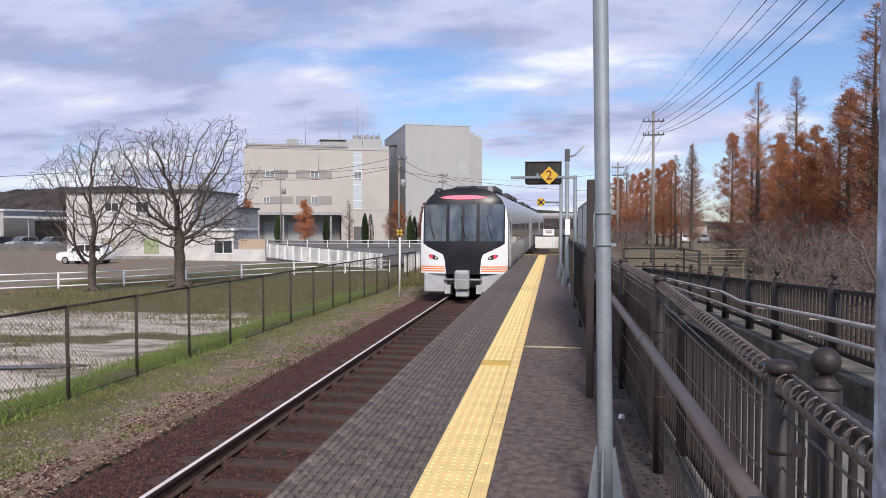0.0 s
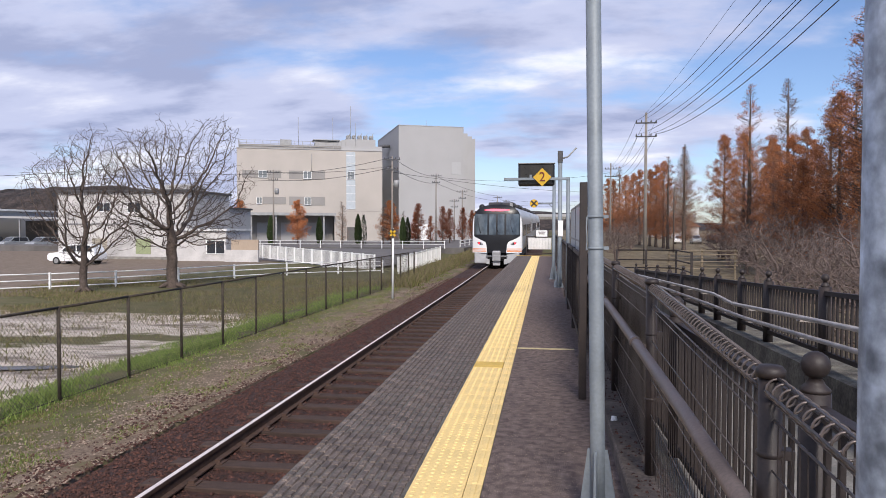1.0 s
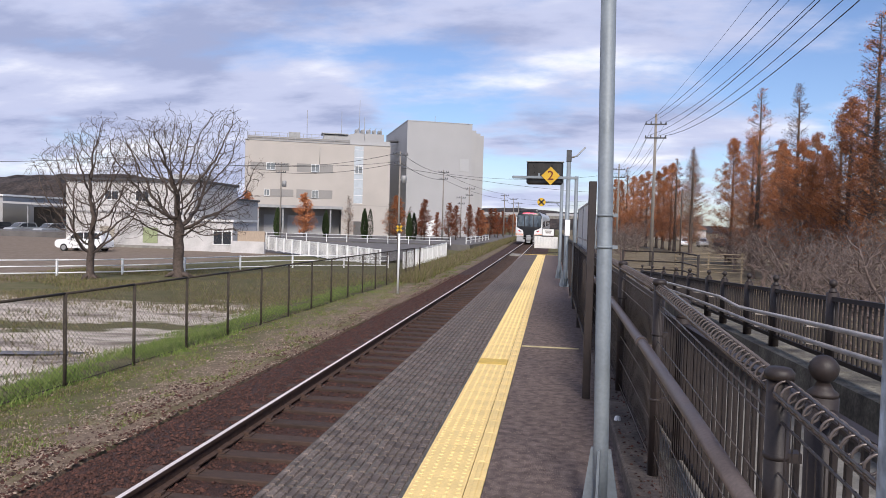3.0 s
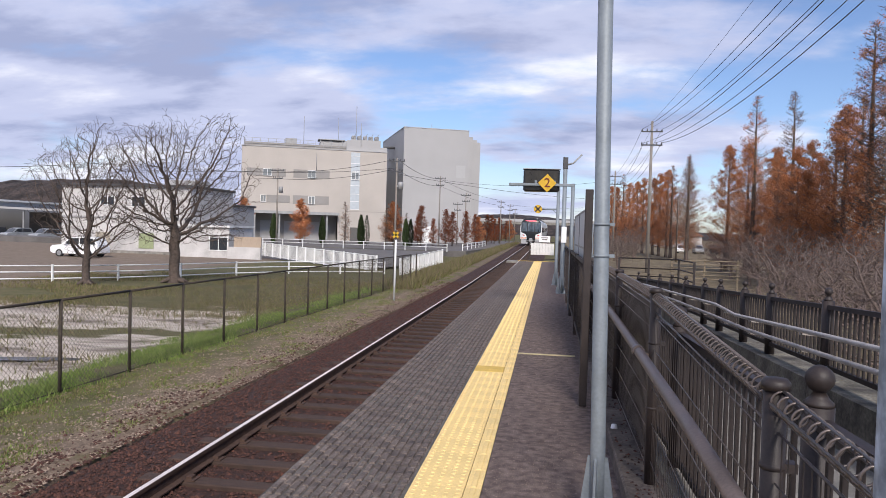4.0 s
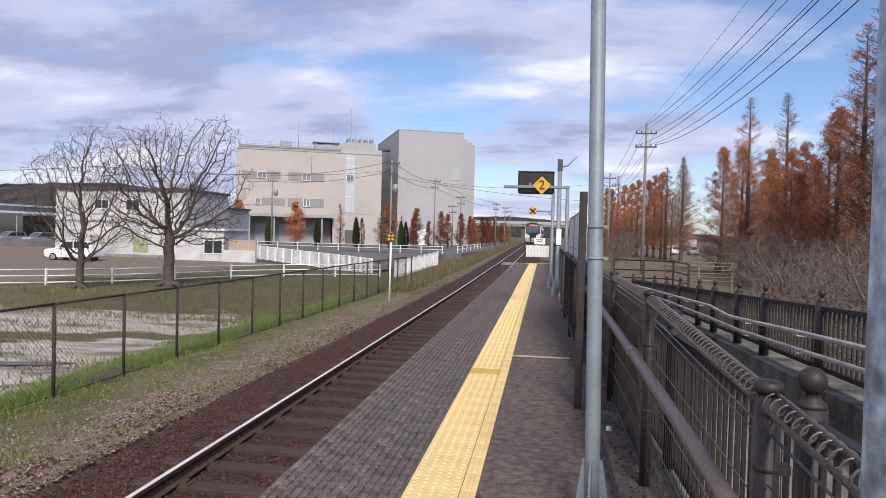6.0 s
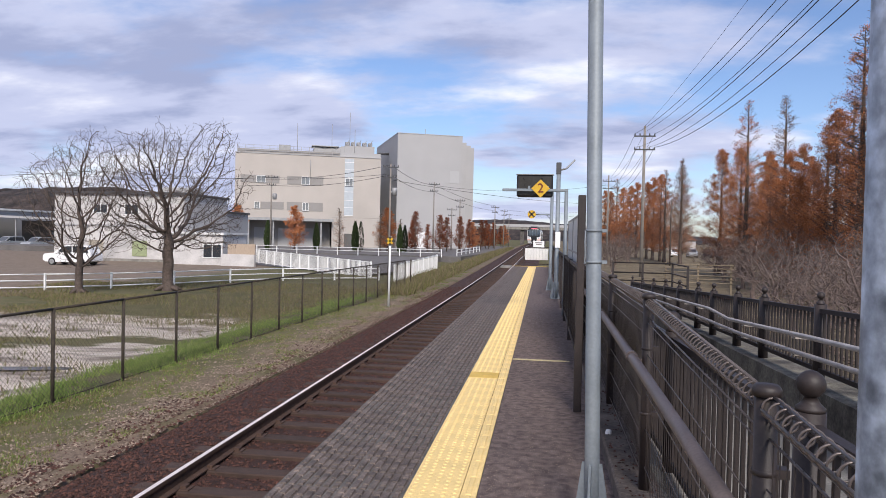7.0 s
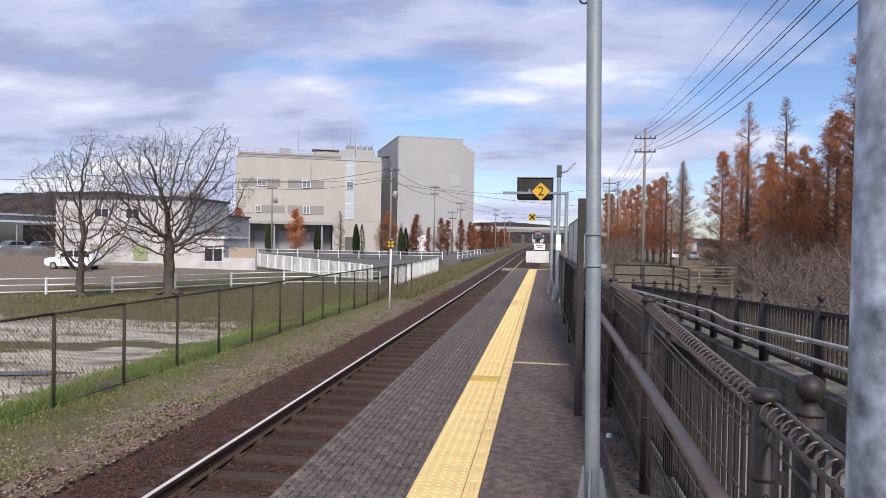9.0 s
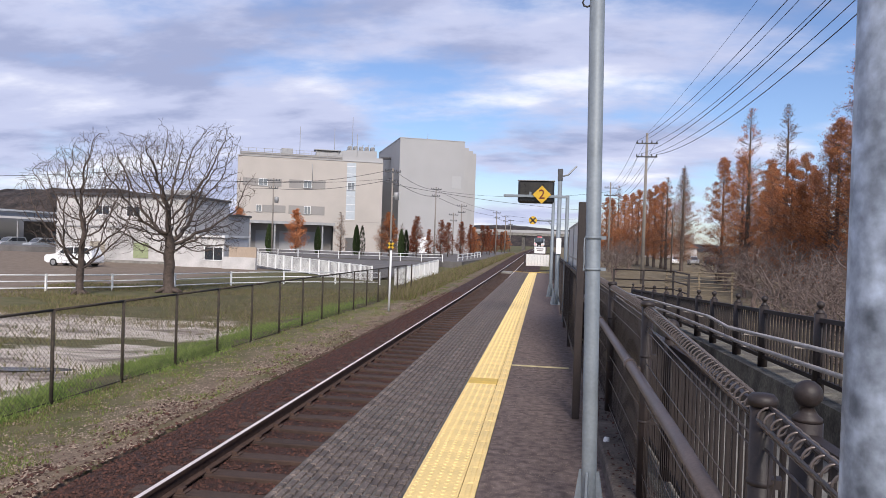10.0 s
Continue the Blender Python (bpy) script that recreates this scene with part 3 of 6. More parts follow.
def puddle():
    """Shallow water lying in the wheel ruts."""
    m = Mesh()
    for cx, cy, rx, ry, tilt in ((-11.2, 13.5, 1.7, 0.22, 0.25), (-8.75, 18.3, 0.5, 0.14, 0.1)):
        n = 28
        v = []
        for k in range(n):
            a = 2 * math.pi * k / n
            q = 1 + 0.35 * noise.noise((cx + 2 * math.cos(a), cy + 2 * math.sin(a), 1))
            x, y = rx * q * math.cos(a), ry * q * math.sin(a)
            v.append((cx + x, cy + y + tilt * x, -1.572))
        m.add(v, [tuple(range(n))])
    water = bpy.data.materials.new("puddle_water")
    water.use_nodes = True
    bs = water.node_tree.nodes["Principled BSDF"]
    bs.inputs["Base Color"].default_value = (0.07, 0.058, 0.05, 1)
    bs.inputs["Roughness"].default_value = 0.25
    single("puddle_water", m, water, "shallow puddles lying in the muddy ruts", "water", kind="structure")


puddle()


# ---- wire fence along the field ----
def wire_fence():
    fence = thing("wire_fence", pose(0, 0, 0), "rusty chain-link fence with dark posts beside the track", "fence")
    step, first, count = 1.755, 9.83 - 3 * 1.755, 18

    def at(i):
        y = first + step * i
        return -7.38 + 0.026 * (y - 9.83) , y
    H = 1.46
    for i in range(count):
        x, y = at(i)
        z = -1.27
        post = Mesh().tube([(x, y, z - 0.1), (x, y, z + H)], 0.028, 8)
        part("post", post, M["fence_post"], fence)
        if i == count - 1:
            part("post", Mesh().tube([(x + 0.22, y + 0.3, z - 0.1), (x + 0.22, y + 0.3, z + H + 0.05)], 0.035, 8), M["fence_post"], fence)
            break
        x2, y2 = at(i + 1)
        part("top_rail", Mesh().tube([(x, y, z + H), (x2, y2, z + H)], 0.021, 8), M["fence_post"], fence)
        part("bottom_wire", Mesh().tube([(x, y, z + 0.05), (x2, y2, z + 0.05)], 0.010, 5), M["fence_post"], fence)
        net = Mesh()
        pitch = 0.085
        top, low = z + H, z + 0.04
        hh = top - low
        n = int((step + hh) / pitch)
        for s in (0, 1):
            for k in range(n + 1):
                u0 = k * pitch - hh
                a, b = max(0.0, u0), min(step, u0 + hh)
                if b - a < 0.02:
                    continue
                za, zb = low + (a - u0), low + (b - u0)
                if s:
                    za, zb = top - (a - u0), top - (b - u0)
                fa, fb = a / step, b / step
                p, q = (x + (x2 - x) * fa, y + step * fa, za), (x + (x2 - x) * fb, y + step * fb, zb)
                net.beam(p, q, 0.0034, 0.0034, up=(1, 0, 0))
        part("wire_netting", net, M["wire"], fence)


wire_fence()


# ---- platform things ----
def base_plates(m, r, h, w):
    """Four triangular stiffeners round a pole's foot."""
    for k in range(4):
        a = math.pi / 4 + k * math.pi / 2 + 0.5
        c, s = math.cos(a), math.sin(a)
        t = 0.006
        prof = [(r - 0.002, 0.012), (r + w, 0.012), (r + w, 0.05), (r + 0.012, h), (r - 0.002, h)]
        v = [(c * q - s * e, s * q + c * e, z) for e in (-t, t) for q, z in prof]
        n = len(prof)
        m.add(v, [tuple(range(n)), tuple(reversed(range(n, 2 * n)))] + [(i, n + i, n + (i + 1) % n, (i + 1) % n) for i in range(n)])


def lamp_pole(x, y, r, top, name, label, mat_, lean=0.0, plates=0.34, w=0.055):
    t = thing(name, pose(x, y, 0, 0, lean, 0), label, "pole")
    part("shaft", Mesh().tube([(0, 0, 0), (0, 0, plates), (0, 0, top)], r, 24), mat_, t)
    foot = Mesh().box(-r - 0.07, r + 0.07, -r - 0.07, r + 0.07, 0.0, 0.014, 0.003)
    base_plates(foot, r, plates, w)
    part("base_plate", foot, mat_, t)
    for sx, sy in ((-1, -1), (1, -1), (1, 1), (-1, 1)):
        part("bolt", Mesh().lathe((sx * (r + 0.045), sy * (r + 0.045), 0.014), [(0.011, 0), (0.011, 0.014), (0.005, 0.014), (0.005, 0.03), (0, 0.03)], 6), mat_, t)
    return t


POLE = lamp_pole(0.262, 3.5, 0.0365, 5.2, "lamp_pole", "tall grey galvanised pole with a stiffened foot on the platform", M["galv"], lean=-1.0)
for z in (1.325, 1.478):
    band = Mesh()
    band.lathe((0, 0, z - 0.006), [(0.0365, 0), (0.040, 0), (0.040, 0.012), (0.0365, 0.012)], 24)
    band.box(0.036, 0.062, -0.012, 0.012, z - 0.008, z + 0.008)
    part("clamp", band, M["galv"], POLE, "thin steel band clamp")
part("tie_wire", Mesh().tube([(-0.041, -0.01, 1.478), (-0.044, -0.012, 1.42), (-0.042, -0.012, 1.37), (-0.046, -0.014, 1.315), (-0.038, -0.02, 1.322)], 0.0035, 6), M["galv"], POLE)
part("hook", Mesh().tube([(-0.036, 0, 2.66)] + [(-0.048 - 0.022 * math.sin(a), 0, 2.625 + 0.022 * math.cos(a)) for a in (0, 0.8, 1.6, 2.4, 3.2, 4.0)], 0.005, 6), M["black"], POLE)

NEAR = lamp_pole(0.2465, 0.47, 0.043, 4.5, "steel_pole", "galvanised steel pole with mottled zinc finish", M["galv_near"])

# mesh fence with rolled top beside the platform
FX = 0.56


def top_z(y):
    return 1.145 if y > 3.9 else 1.145 - 0.036 * (3.9 - y)


def mesh_fence():
    fence = thing("mesh_fence", pose(0, 0, 0), "dark brown wire mesh fence with rolled wire top along the platform", "fence")
    posts = [-0.15, 1.85, 3.88, 5.88, 7.9, 9.9, 11.9]
    for i, y in enumerate(posts):
        zt = top_z(y)
        p = Mesh().tube([(FX, y, 0.09), (FX, y, zt - 0.015)], 0.029, 14)
        post = part("post", p, M["brown"], fence)
        part("post_cap", Mesh().lathe((FX, y, zt - 0.02), [(0.0, -0.0), (0.036, 0.0), (0.036, 0.018), (0.028, 0.028), (0.0, 0.03)], 16), M["brown"], post)
        for z in (0.85, 0.5):
            part("clip", Mesh().lathe((FX, y, z), [(0.0292, 0), (0.033, 0.004), (0.033, 0.012), (0.0292, 0.016)], 14).box(FX + 0.02, FX + 0.055, y - 0.02, y + 0.02, z - 0.004, z + 0.02), M["brown"], post)
    for a, b in zip(posts, posts[1:]):
        a, b = a + 0.035, b - 0.035
        panel = Mesh()
        # roll: rings and the wires that join them
        n = max(8, int((b - a) / 0.05))
        ring = [(0.007 + 0.028 * math.cos(a), 0.028 * math.sin(a)) for a in [math.pi * 0.125 * k for k in range(17)]]
        for k in range(n + 1):
            y = a + (b - a) * k / n
            panel.tube([(FX + rx, y, top_z(y) - 0.045 + rz) for rx, rz in ring], 0.0031, 6, caps=False)
        for rx, rz in ((-0.022, -0.002), (0.007, 0.029), (0.036, -0.002), (0.007, -0.029), (0.0, -0.075)):
            panel.tube([(FX + rx, a, top_z(a) - 0.045 + rz), (FX + rx, b, top_z(b) - 0.045 + rz)], 0.0036, 6)
        part("rolled_top", panel, M["coil"], fence, "rolled welded wire top")
        grid = Mesh()
        for k in range(int((b - a) / 0.05) + 1):
            y = a + 0.05 * k
            grid.beam((FX, y, 0.13), (FX, y, top_z(y) - 0.115), 0.0026, 0.0026)
        strand = Mesh()
        for z in (0.16, 0.36, 0.55, 0.755, 0.925):
            strand.tube([(FX - 0.004, a, z), (FX - 0.004, b, z + (top_z(b) - top_z(a)))], 0.0026, 5)
        part("strand", strand, M["coil"], fence)
        part("mesh_panel", grid, M["brown"], fence)
    rail = Mesh().tube([(0.475, 1.70, 0.759), (0.475, 2.45, 0.786), (0.475, 3.5, 0.808), (0.475, 5.36, 0.832), (0.475, 11.9, 0.85)], 0.026, 14)
    part("handrail", rail, M["brown_rail"], fence, "round grey-brown handrail")
    part("rail_end", Mesh().lathe((0.475, 1.69, 0.724), [(0.0, 0.0), (0.034, 0), (0.034, 0.06), (0.0, 0.066)], 12), M["brown_rail"], fence)
    for y in posts[2:]:
        zr = float(np.interp(y, (3.5, 5.36, 11.9), (0.808, 0.832, 0.85)))
        b = Mesh().tube([(0.475, y - 0.05, zr), (0.475, y + 0.02, zr)], 0.033, 14).beam((0.48, y, zr - 0.015), (FX, y, zr - 0.035), 0.02, 0.03)
        part("bracket", b, M["brown_rail"], fence)


mesh_fence()
board = Mesh().box(0.60, 0.612, 4.02, 13.6, 0.12, 1.03, 0.002)
single("windbreak_board", board, mat("brown_board", (0.082, 0.066, 0.055), 0.6, var=0.15, scale=2, fine=40, bump=0.05), "smooth brown board fixed behind the mesh fence", "board")


BAR = Mesh().beam((0, 0, 0), (0, 0, 1), 0.016, 0.016).data("bar", M["brown"])


def picket_fence(name, xs, posts, z_top, z_low, label, finial=0.05, thick=1.0, pick=0.085):
    """Posts with ball finials and upright bars between two rails; xs gives x at y."""
    fence = thing(name, pose(0, 0, 0), label, "fence")
    for y in posts:
        x, zt, zl = xs(y), z_top(y), z_low(y)
        post = part("post", Mesh().tube([(x, y, zl - 0.14), (x, y, zt + 0.05)], 0.046, 12), M["brown"], fence)
        r = finial
        prof = [(0.0, 0.0), (r * 1.0, 0.0), (r * 1.02, 0.012), (r * 0.7, 0.024), (r * 0.42, 0.045)]
        prof += [(r * math.sin(a), 0.045 + r * 0.9 - r * math.cos(a)) for a in (0.45, 0.8, 1.2, 1.57, 1.95, 2.3, 2.7, 3.0)] + [(0.0, 0.045 + r * 1.9)]
        part("finial", Mesh().lathe((x, y, zt + 0.05), prof, 20), M["brown"], post, "round ball finial")
    for a, b in zip(posts, posts[1:]):
        n = int((b - a) / pick)
        for k in range(1, n):
            y = a + (b - a) * k / n
            h = z_top(y) - z_low(y)
            part("bar", BAR, None, fence, m=Matrix.LocRotScale((xs(y), y, z_low(y)), None, (1, thick, h)))
        for z in (z_top, z_low):
            part("cross_rail", Mesh().beam((xs(a), a, z(a)), (xs(b), b, z(b)), 0.04, 0.035), M["brown"], fence)
    return fence


def ramp_drop(y):
    return -0.03 * (y - 4.7)


RAMP_POSTS = [4.55, 6.0, 7.45, 8.42, 9.57, 10.5, 11.9, 13.2, 14.6, 16.2, 18.0]


def ramp():
    v, f = [], []
    ys = [-3, 4.7, 9, 14, 20, 24]
    for y in ys:
        z = -0.05 if y < 1 else -0.02 + ramp_drop(y) * 1.4
        v += [(0.67, y, z), (2.06, y, z), (2.06, y, -1.7), (0.67, y, -1.7)]
    for j in range(len(ys) - 1):
        for i in range(4):
            f.append((4 * j + i, 4 * j + (i + 1) % 4, 4 * j + 4 + (i + 1) % 4, 4 * j + 4 + i))
    single("ramp", Mesh().add(v, [q[::-1] for q in f]), M["concrete"], "stained concrete access ramp descending beside the platform", "ramp", kind="structure")
    for a, b in zip([-3] + RAMP_POSTS, RAMP_POSTS + [24]):
        za, zb = 0.29 - 0.026 * (max(a, 3) - 7.4), 0.29 - 0.026 * (b - 7.4)
        v = [(x, y, z) for y, zt in ((a + 0.006, za), (b - 0.006, zb)) for x, z in ((2.06, -1.7), (2.46, -1.7), (2.46, zt), (2.06, zt))]
        single("ramp_kerb", Mesh().add(v, [(0, 1, 2, 3), (7, 6, 5, 4), (0, 4, 5, 1), (1, 5, 6, 2), (2, 6, 7, 3), (3, 7, 4, 0)]), M["ramp_concrete"],
               "stained grey concrete parapet under the ramp fence", "kerb", kind="structure")


ramp()
picket_fence("ramp_railing", lambda y: 2.2, RAMP_POSTS, lambda y: 0.945 - 0.0425 * (y - 5.1), lambda y: 0.395 - 0.028 * (y - 7.4),
             "dark brown picket railing with ball finials along the ramp", 0.031)
picket_fence("picket_fence", lambda y: 0.818, [-0.2, 2.28, 4.6, 7.0, 9.4, 11.8], lambda y: 0.872 - 0.024 * (y - 2.28), lambda y: 0.12 - 0.03 * (y - 2.3),
             "dark brown picket railing with large ball finials beside the platform", 0.043, thick=1.3, pick=0.10)
RAIL_RUNS = (((1.0, 0.95), (4.6, 0.782), (5.74, 0.727), (8.0, 0.607), (8.9, 0.632), (14.6, 0.44), (18.0, 0.32)),
             ((1.0, 0.80), (4.63, 0.636), (5.72, 0.587), (7.6, 0.508), (9.1, 0.482), (11.95, 0.415), (18.0, 0.22)))
for run in RAIL_RUNS:
    hr = thing("ramp_handrail", pose(0, 0, 0), "pale metal handrail fixed along the ramp fence", "handrail", "ramp handrails")
    part("tube", Mesh().tube([(2.0, y, z) for y, z in run], 0.019, 10), M["pale_rail"], hr)
    for y in RAMP_POSTS:
        z = float(np.interp(y, [p[0] for p in run], [p[1] for p in run]))
        part("bracket", Mesh().beam((2.0, y, z - 0.03), (2.165, y, z - 0.04), 0.02, 0.012).beam((2.0, y, z - 0.035), (2.0, y, z - 0.01), 0.02, 0.02, up=(1, 0, 0)), M["pale_rail"], hr)

# brown post and railing further along the platform
single("brown_column", Mesh().box(0.272, 0.335, 5.93, 6.0, 0, 1.80, 0.004), M["brown"], "tall dark brown square steel column on the platform", "column")


def platform_railing():
    r = thing("platform_railing", pose(0, 0, 0), "dark brown steel railing along the platform's back", "railing")
    ys = [7.85, 10.2, 12.55, 14.9, 17.3, 19.7, 22.1, 24.5, 26.9, 29.3, 31.7, 34.1, 36.2]
    for y in ys:
        part("post", Mesh().box(0.36, 0.41, y - 0.025, y + 0.025, 0, 1.15, 0.004), M["brown"], r)
    for a, b in zip(ys, ys[1:]):
        for z in (1.12, 0.18):
            part("cross_rail", Mesh().beam((0.385, a + 0.025, z), (0.385, b - 0.025, z), 0.03, 0.045), M["brown"], r)
        n = 18
        for k in range(1, n):
            y = a + (b - a) * k / n
            part("bar", BAR, None, r, m=Matrix.LocRotScale((0.385, y, 0.2), None, (0.9, 0.9, 0.9)))


platform_railing()
shel = thing("shelter_screen", pose(0, 0, 0), "pale translucent screen panel in a thin frame behind the railing", "screen")
part("panel", Mesh().box(0.44, 0.452, 9.0, 13.0, 0.75, 1.74), M["panel_grey"], shel)
for z in (0.75, 1.25, 1.74):
    part("frame_bar", Mesh().box(0.43, 0.462, 8.98, 13.02, z - 0.012, z + 0.012), M["metal_grey"], shel)
for y in (8.98, 10.99, 13.0):
    part("frame_post", Mesh().box(0.43, 0.462, y - 0.015, y + 0.015, 0.0, 1.755), M["metal_grey"], shel)


# platform number sign under a display box
def platform_sign():
    Y = 13.44
    s = thing("platform_sign", pose(0, Y, 0), "galvanised frame carrying a black display box and platform number plate", "sign")
    part("post", Mesh().tube([(0.395, 0, 0), (0.395, 0, 2.37)], 0.034, 14), M["galv"], s)
    part("arm", Mesh().box(-0.80, 0.42, -0.035, 0.03, 2.315, 2.365, 0.006), M["galv"], s)
    case = part("display_box", Mesh().box(-0.535, 0.145, 0.04, 0.24, 2.215, 2.635, 0.03), M["black"], s, "black display housing")
    part("screen", Mesh().box(-0.49, 0.10, 0.032, 0.041, 2.26, 2.595, 0.002), mat("display_face", (0.03, 0.026, 0.02), 0.3, var=0.3, scale=4, fine=30, bump=0), case)
    part("rim", Mesh().box(-0.545, 0.155, 0.03, 0.25, 2.632, 2.648, 0.004), M["metal_grey"], case)
    h = 0.172
    plate = part("number_plate", Mesh().add([(x, y, z) for y in (-0.05, -0.042) for x, z in ((-h, 0), (0, -h), (h, 0), (0, h))],
                 [(0, 1, 2, 3), (7, 6, 5, 4), (0, 4, 5, 1), (1, 5, 6, 2), (2, 6, 7, 3), (3, 7, 4, 0)]), M["sign_yellow"], s, "yellow diamond plate", m=pose(-0.085, 0, 2.37))
    me = text_mesh("2", 0.245)
    me.materials.append(mat("numeral", (0.14, 0.02, 0.01), 0.6, var=0.05, bump=0))
    part("numeral", me, None, plate, "dark number 2", m=pose(0, -0.056, 0.0))
    for x in (-0.3, 0.05):
        part("hanger", Mesh().box(x - 0.02, x + 0.02, 0.0, 0.05, 2.33, 2.42), M["galv"], s)


platform_sign()

CAMP = lamp_pole(0.315, 17.2, 0.05, 3.1, "camera_pole", "grey steel pole with a small camera arm on the platform", M["galv"], plates=0.4, w=0.09)
part("head", Mesh().box(-0.06, 0.06, -0.06, 0.06, 2.98, 3.26, 0.01), M["roof_dark"], CAMP)
part("arm", Mesh().tube([(0.04, 0, 3.08), (0.18, 0, 3.12), (0.38, 0, 3.33)], 0.02, 8), M["metal_grey"], CAMP)
part("notice", Mesh().box(-0.045, 0.075, -0.075, -0.06, 1.22, 1.60, 0.004), M["white"], CAMP, "narrow white notice plate")
P3 = lamp_pole(0.20, 19.9, 0.045, 2.75, "signal_pole", "grey steel pole with an arm carrying a round yellow sign", M["galv"], plates=0.35, w=0.06)
part("arm", Mesh().tube([(0, 0, 2.10), (-0.46, 0, 2.10)], 0.022, 8), M["galv"], P3)
part("brace", Mesh().tube([(0, 0, 1.95), (-0.14, 0, 2.09)], 0.012, 6), M["galv"], P3)


def cross_disc(parent, x, z, r, diamond=False):
    """A black plate with a yellow cross, facing the platform."""
    n = 4 if diamond else 24
    v = [(r * math.cos(2 * math.pi * k / n), y, r * math.sin(2 * math.pi * k / n)) for y in (-0.006, 0.006) for k in range(n)]
    f = [tuple(range(n)), tuple(reversed(range(n, 2 * n)))] + [(k, n + k, n + (k + 1) % n, (k + 1) % n) for k in range(n)]
    d = part("sign_plate", Mesh().add(v, f), M["sign_yellow"] if not diamond else M["ink"], parent, "yellow warning plate", m=pose(x, -0.04, z))
    arms = Mesh()
    e = r * (0.66 if not diamond else 0.5)
    for s in (-1, 1):
        arms.beam((-e, -0.010, -s * e), (e, -0.010, s * e), r * (0.36 if not diamond else 0.42), 0.004, up=(0, 1, 0))
    part("cross", arms, M["ink"] if not diamond else M["sign_yellow"], d)


cross_disc(P3, -0.55, 2.10, 0.115)

MARK = thing("marker_post", pose(-5.51, 25.1, -1.2, 0, 0.4, 0), "slim white marker post with a yellow cross sign by the track", "post")
part("shaft", Mesh().tube([(0, 0, 0), (0, 0, 2.6)], 0.038, 10), M["white"], MARK)
cross_disc(MARK, 0, 2.42, 0.19, True)


def end_gate():
    g = thing("platform_gate", pose(0, 36.45, 0), "dark steel gate with a white panel at the platform end", "gate")
    for x in (-1.0, 0.33):
        part("post", Mesh().box(x - 0.025, x + 0.025, -0.025, 0.025, 0, 1.0, 0.003), M["brown"], g)
    for z in (0.12, 0.98):
        part("rail", Mesh().box(-0.975, 0.305, -0.018, 0.018, z - 0.02, z + 0.02), M["brown"], g)
    part("panel", Mesh().box(-0.92, 0.25, -0.03, -0.02, 0.33, 0.92, 0.002), M["off_white"], g, "plain white panel")
    seams = Mesh()
    for k in range(1, 8):
        seams.box(-0.92 + 0.146 * k - 0.004, -0.92 + 0.146 * k + 0.004, -0.034, -0.031, 0.34, 0.91)
    part("panel_seams", seams, M["metal_grey"], g)
    sg = part("notice", Mesh().box(-0.52, 0.04, -0.04, -0.03, 0.98, 1.30, 0.002), M["white"], g, "small white notice board")
    bars = Mesh()
    for z, a, b in ((1.21, -0.42, -0.06), (1.12, -0.38, -0.10)):
        bars.box(a, b, -0.046, -0.042, z - 0.025, z + 0.025)
    part("notice_bars", bars, mat("notice_print", (0.20, 0.17, 0.16), 0.6, var=0.05, bump=0), sg)


end_gate()
single("crossing_board", Mesh().box(-3.25, -2.4, 54.5, 56.6, -1.0, -0.76, 0.02), M["concrete"], "pale foot crossing board lying between the rails", "board")
single("step_plate", Mesh().box(-1.55, 0.42, PLAT_END - 0.35, PLAT_END - 0.05, 0.002, 0.012), M["tan"], "faded yellow band across the platform end", "line")
single("painted_line", Mesh().box(-0.33, 0.33, 8.33, 8.40, 0.001, 0.006), mat("faded_line", (0.50, 0.42, 0.24), 0.8, var=0.2, scale=14, fine=60), "faded pale yellow line painted across the platform", "line")
for z0, x0, y0 in ((0, 0.47, 4.95), (0, 0.36, 7.3)):
    single("bolt_cap", Mesh().lathe((x0, y0, 0.1 if x0 > 0.42 else 0.0), [(0.0, 0.03), (0.018, 0.026), (0.024, 0.0)], 10), M["white"], "small white cap on the concrete", "cap")


